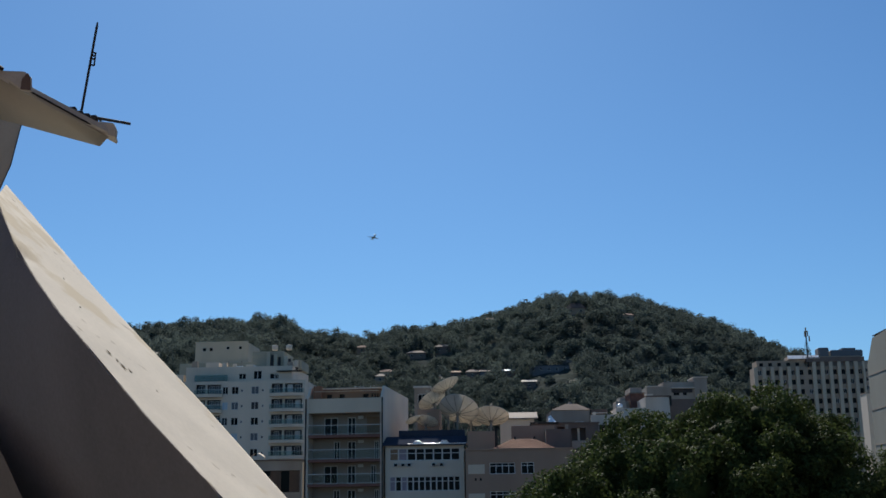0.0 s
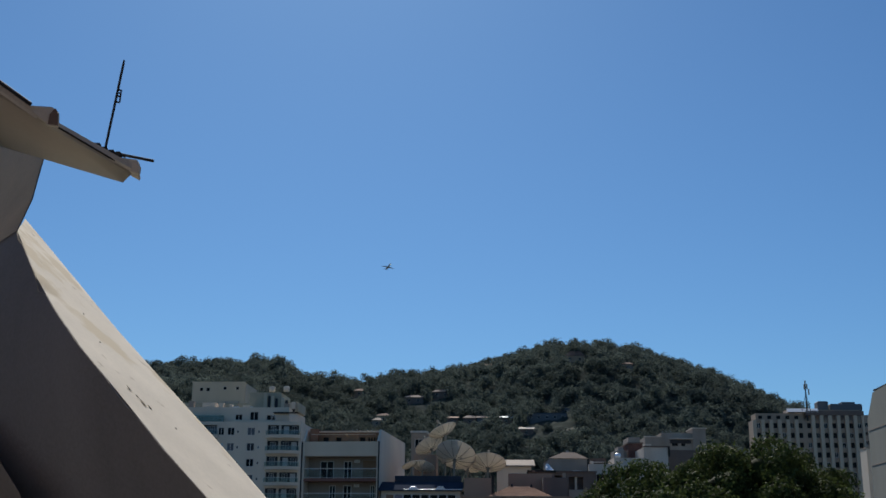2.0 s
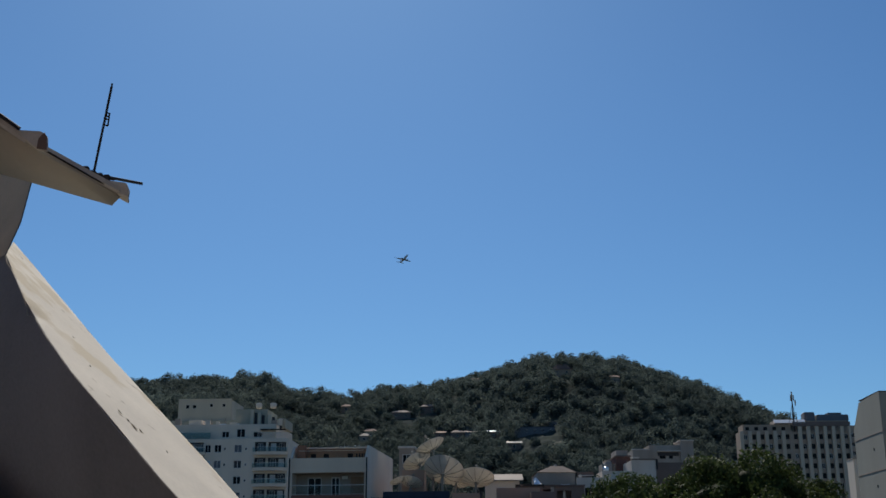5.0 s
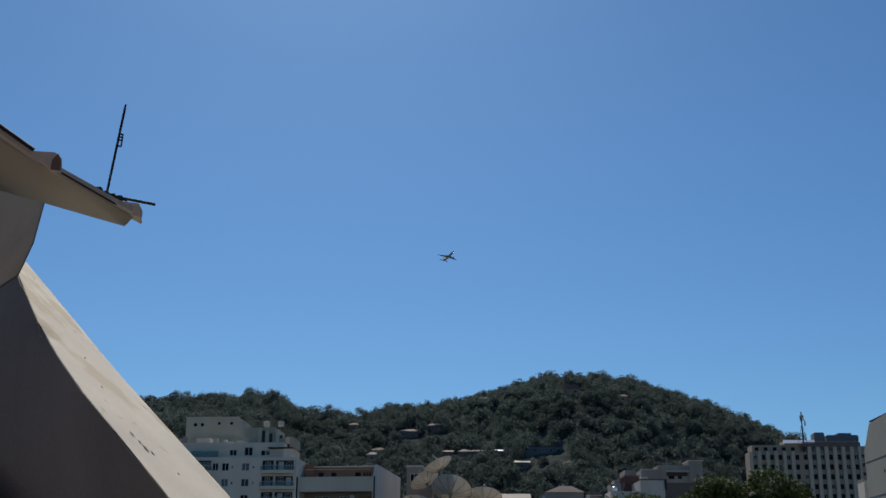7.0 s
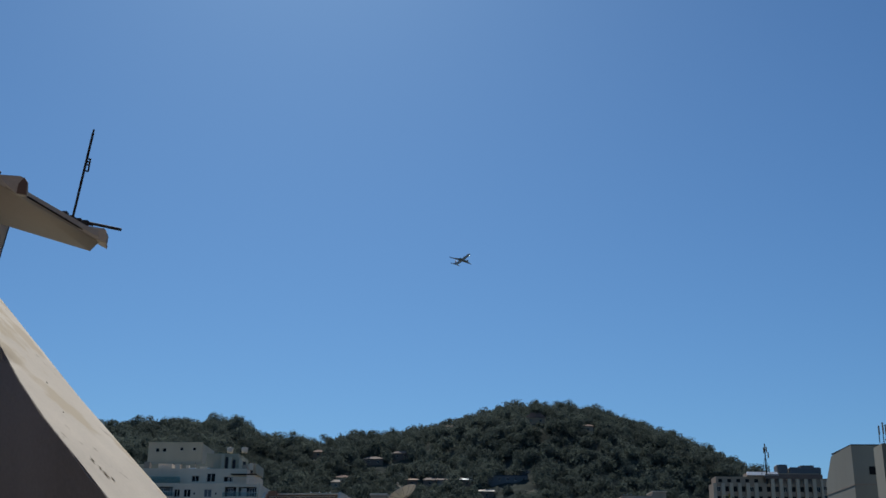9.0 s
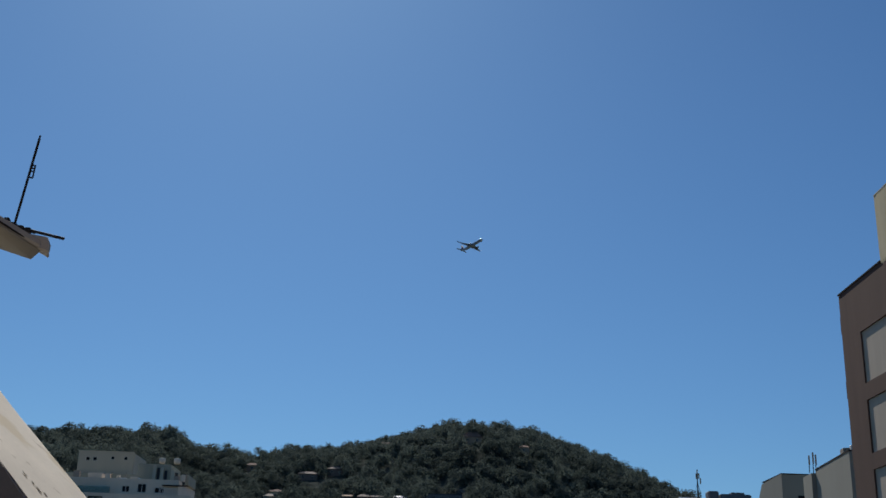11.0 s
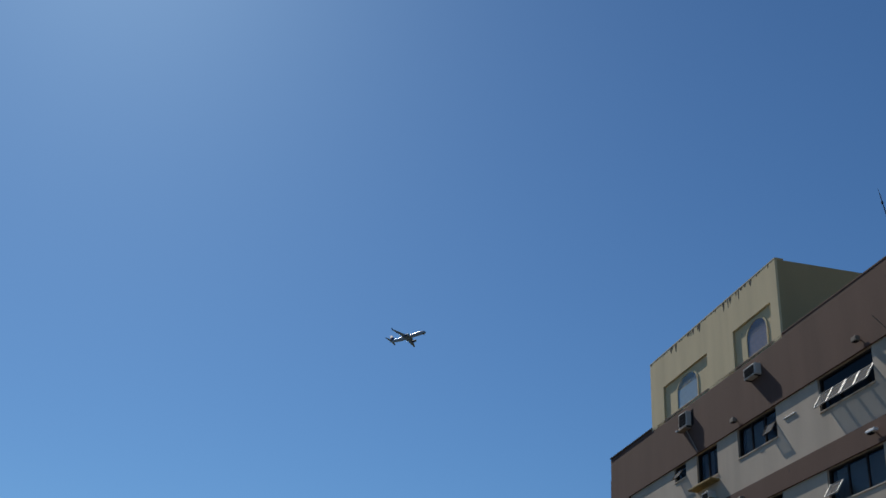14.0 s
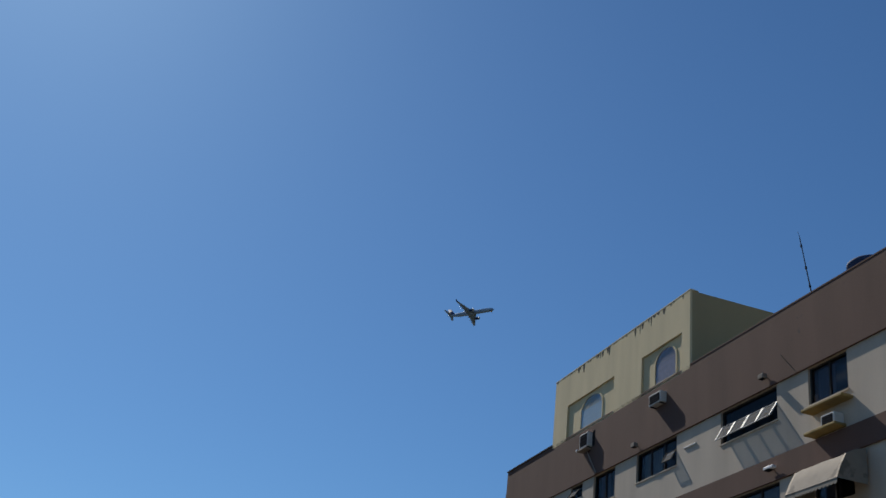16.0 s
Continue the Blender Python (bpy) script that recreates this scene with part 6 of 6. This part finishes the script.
# ---- big tree on the street ----
CROWN_X = [-8.6, -7.8, -5.3, -3.2, -0.9, 1.7, 2.9, 4.2, 6.0, 7.2, 7.9]
CROWN_Z = [9.5, 12.3, 14.3, 15.3, 16.1, 16.9, 16.5, 15.7, 14.9, 14.0, 12.0]


def make_tree():
    """A broad street tree: boughs that carry domed heads of foliage, each built of leafy clumps."""
    root = empty("mango_tree", pose(10.5, 46.0, 0), "large dense dark green broadleaf street tree", "tree")
    rng = np.random.default_rng(11)
    part("trunk", rod((0, 0, 0), (0.2, 0.1, 5.2), 0.62, 0.45, n=12), "bark", root)
    heads = []
    for x in np.arange(-7.2, 7.3, 1.55):
        for y in (-4.6, -2.6, -0.6, 1.6, 3.6):
            px, py = x + rng.uniform(-0.7, 0.7), y + rng.uniform(-0.8, 0.8)
            r = rng.uniform(1.25, 2.15)
            top = float(np.interp(px, CROWN_X, CROWN_Z)) - 0.13 * py * py + rng.uniform(-0.75, 0.12)
            heads.append((np.array((px, py, top - r * 0.85)), r))
            if y < -2:
                heads.append((np.array((px + rng.uniform(-0.8, 0.8), py + 0.5, top - r * 0.85 - rng.uniform(2.0, 3.0))), rng.uniform(1.2, 1.9)))
    for k in range(0, len(heads), 9):
        c, r = heads[k]
        part("limb", rod((0.2, 0.1, 4.6), tuple(c * (0.9, 0.9, 0.94)), 0.26, 0.06, n=7), "bark", root)
    bv, bf = ball(2)
    cores, leaves = [], []
    clumps = []
    for c, r in heads:
        cores.append(c + bv * r * 0.42 * rng.uniform(0.85, 1.1, (len(bv), 1)))
        for k in range(int(11 * r)):
            d = rng.normal(size=3) + (0, -0.25, 0.45)
            d /= np.linalg.norm(d)
            clumps.append((c + d * r * (1, 1, 0.85) * rng.uniform(0.78, 1.0), rng.uniform(0.38, 0.74), d))
    for c, r, out in clumps:
        m = int(420 * r * r) + 60
        d = rng.normal(size=(m, 3)) + out * 0.7
        d /= np.linalg.norm(d, axis=1)[:, None]
        p = c + d * r * rng.uniform(0.55, 1.08, (m, 1))
        # each leaf: a long diamond lying on the clump, tip drooping
        nm = d + rng.normal(size=(m, 3)) * 0.5
        ax = np.cross(nm, rng.normal(size=(m, 3))) + (0, 0, -0.25)
        ax /= np.linalg.norm(ax, axis=1)[:, None]
        sd = np.cross(ax, nm)
        sd /= np.linalg.norm(sd, axis=1)[:, None]
        ln, wd = rng.uniform(0.11, 0.24, (m, 1)), rng.uniform(0.03, 0.055, (m, 1))
        leaves.append(np.stack([p, p + ax * ln * 0.5 + sd * wd, p + ax * ln, p + ax * ln * 0.5 - sd * wd], 1).reshape(-1, 3))
    v = np.concatenate(leaves)
    crown = mesh_from_arrays("crown", v, np.arange(len(v)).reshape(-1, 4), "leaf")
    inner = mesh_from_arrays("crown_core", np.concatenate(cores), np.concatenate([bf + k * len(bv) for k in range(len(cores))]), "leaf")
    for ob in (crown, inner):
        ob.parent = root
        tagged(ob, kind="stuff")


# ---- aircraft ----
def foil(sections, up=(0, 0, 1), n=8):
    """A wing from sections (place along it, leading y, trailing y, height, thickness), drawn along +-x, or along z for a fin."""
    bm = bmesh.new()
    rings = []
    for x, ya, yb, z, t in sections:
        ring = []
        for k in range(2 * n):
            s = k / n if k < n else (2 * n - k) / n
            h = t * (2.0 * math.sqrt(s) * (1 - s) + 0.03) * (0.62 if k < n else -0.42)
            y = ya + (yb - ya) * s
            ring.append(bm.verts.new((x, y, z + h) if up[2] else (h, y, x)))
        rings.append(ring)
    for a, b in zip(rings, rings[1:]):
        for k in range(2 * n):
            bm.faces.new((a[k], a[(k + 1) % (2 * n)], b[(k + 1) % (2 * n)], b[k])).smooth = True
    bm.faces.new(rings[0])
    bm.faces.new(rings[-1])
    bmesh.ops.remove_doubles(bm, verts=bm.verts, dist=0.004)
    bmesh.ops.recalc_face_normals(bm, faces=bm.faces)
    return bm


def make_plane():
    root = empty("airliner", pose(0, 2400, 600), "white twin-engined jet airliner with grey wings in flight", "airplane")
    body = part("fuselage", lathe([(19.25, 0.06, -0.55), (19.1, 0.30, -0.52), (18.7, 0.62, -0.45), (18.0, 0.95, -0.32), (17.2, 1.20, -0.2), (16.2, 1.40, -0.08), (14.6, 1.52, 0), (6, 1.54, 0), (-7.5, 1.54, 0), (-10.5, 1.40, 0.13), (-13.5, 1.08, 0.38), (-16.5, 0.66, 0.68), (-18.6, 0.34, 0.88), (-19.3, 0.14, 0.95)], 28), "plane_white", root)
    part("belly_fairing", lathe([(5.2, 0.3, -0.8), (3.8, 1.05, -0.72), (0.5, 1.35, -0.62), (-3.0, 1.15, -0.65), (-5.5, 0.3, -0.8)], 20), "plane_grey", root, "grey belly fairing")
    part("windscreen", boxes((-0.85, 0.85, 17.25, 17.95, 0.28, 0.62)), "glass", body, "dark cockpit windows")
    for s in (1, -1):
        for k in range(24):
            part("cabin_window", boxes((s * 1.50 - 0.05, s * 1.50 + 0.05, 13.2 - k * 0.95, 13.5 - k * 0.95, 0.22, 0.58)), "glass", body)
        wing = part("wing", foil([(s * 0.9, 4.6, -2.7, -0.95, 1.0), (s * 5.0, 1.9, -2.75, -0.65, 0.6), (s * 9.5, -0.75, -3.75, -0.25, 0.36), (s * 13.5, -3.1, -4.75, 0.1, 0.2)]), "plane_grey", root, "grey swept wing")
        part("winglet", foil([(s * 13.5, -3.1, -4.75, 0.1, 0.2), (s * 13.95, -3.7, -4.95, 0.45, 0.14), (s * 14.35, -4.5, -5.35, 1.75, 0.08)]), "plane_blue", wing, "navy winglet")
        for x in (3.2, 6.6, 9.2):
            part("flap_fairing", lathe([(-1.4, 0.06, -0.95), (-2.2, 0.2, -0.95), (-3.6, 0.18, -0.93), (-4.4, 0.05, -0.9)], 8), "plane_grey", wing).location = (s * x, 0, 0.04 * x)
        eng = part("engine", lathe([(4.95, 0.78, 0), (4.6, 0.92, 0), (3.4, 0.98, 0), (2.2, 0.88, 0), (1.5, 0.66, 0), (0.6, 0.36, 0)], 20), "plane_blue", root, "navy engine nacelle")
        eng.location = (s * 4.65, 0.3, -1.85)
        # the lip's sun glint is put into its bright white colour
        part("inlet_lip", lathe([(5.02, 0.66, 0), (5.16, 0.78, 0), (5.05, 0.92, 0), (4.6, 1.0, 0)], 20), "bright_white", eng, "inlet lip whitened for its sun glint")
        part("fan", lathe([(5.085, 0.62, 0), (5.09, 0.60, 0)], 20), "ac_grille", eng, "dark fan face")
        part("pylon", boxes((-0.16, 0.16, -0.6, 3.2, 0.75, 1.35)), "plane_grey", eng)
        part("tailplane", foil([(s * 0.3, -14.8, -18.0, 0.85, 0.35), (s * 6.0, -17.9, -19.3, 1.35, 0.12)]), "plane_grey", root, "grey tailplane")
    part("tail_fin", foil([(0.9, -11.6, -18.4, 0, 0.45), (2.2, -13.9, -18.7, 0, 0.42), (6.9, -17.7, -20.3, 0, 0.2)], up=(1, 0, 0)), "plane_blue", root, "navy tail fin")
    # nose-gear landing light aimed forward and down; an added short tube hides it off-axis
    aim = Matrix.Translation((0, 16.9, -1.75)) @ Matrix.Rotation(radians(-22), 4, "X")
    bm = bmesh.new()
    n = 14
    rings = [[bm.verts.new((r * math.cos(2 * math.pi * k / n), y, r * math.sin(2 * math.pi * k / n))) for k in range(n)] for y, r in ((-0.1, 0.02), (-0.1, 0.46), (1.08, 0.47), (1.08, 0.43), (0.0, 0.42), (0.0, 0.02))]
    for p, q in zip(rings, rings[1:]):
        for k in range(n):
            bm.faces.new((p[k], p[(k + 1) % n], q[(k + 1) % n], q[k]))
    part("light_shield", bm, "soot", root).matrix_basis = aim
    part("landing_light", lathe([(0.06, 0.38, 0), (0.02, 0.40, 0)], 12), "lamp_glow", root, "glowing landing light").matrix_basis = aim
    part("gear_leg", rod((0, 16.9, -1.2), (0, 17.1, -1.75), 0.1, n=8), "plane_grey", root)
    return root


def motions():
    """The airliner comes in over the city, banked gently to its left."""
    rows = []
    for t, x, y, z, head, nose, bank in PLANE_ROWS:
        rows.append((t, Matrix.Translation((x, y, z)) @ pose(0, 0, 0, 0, 0, -head) @ pose(0, 0, 0, nose, 0, 0) @ pose(0, 0, 0, 0, bank, 0)))
    walk(airliner, rows)


make_terrace()
make_gable_wall()
make_eave()
make_antenna()
make_brown_block()
make_white_house()
make_blue_roof_building()
make_dishes()
make_pink_house()
make_apartment_tower()
make_old_tower()
make_hotel()
make_right_blocks()
make_foot_houses()
make_houses()
make_tree()
airliner = make_plane()
motions()
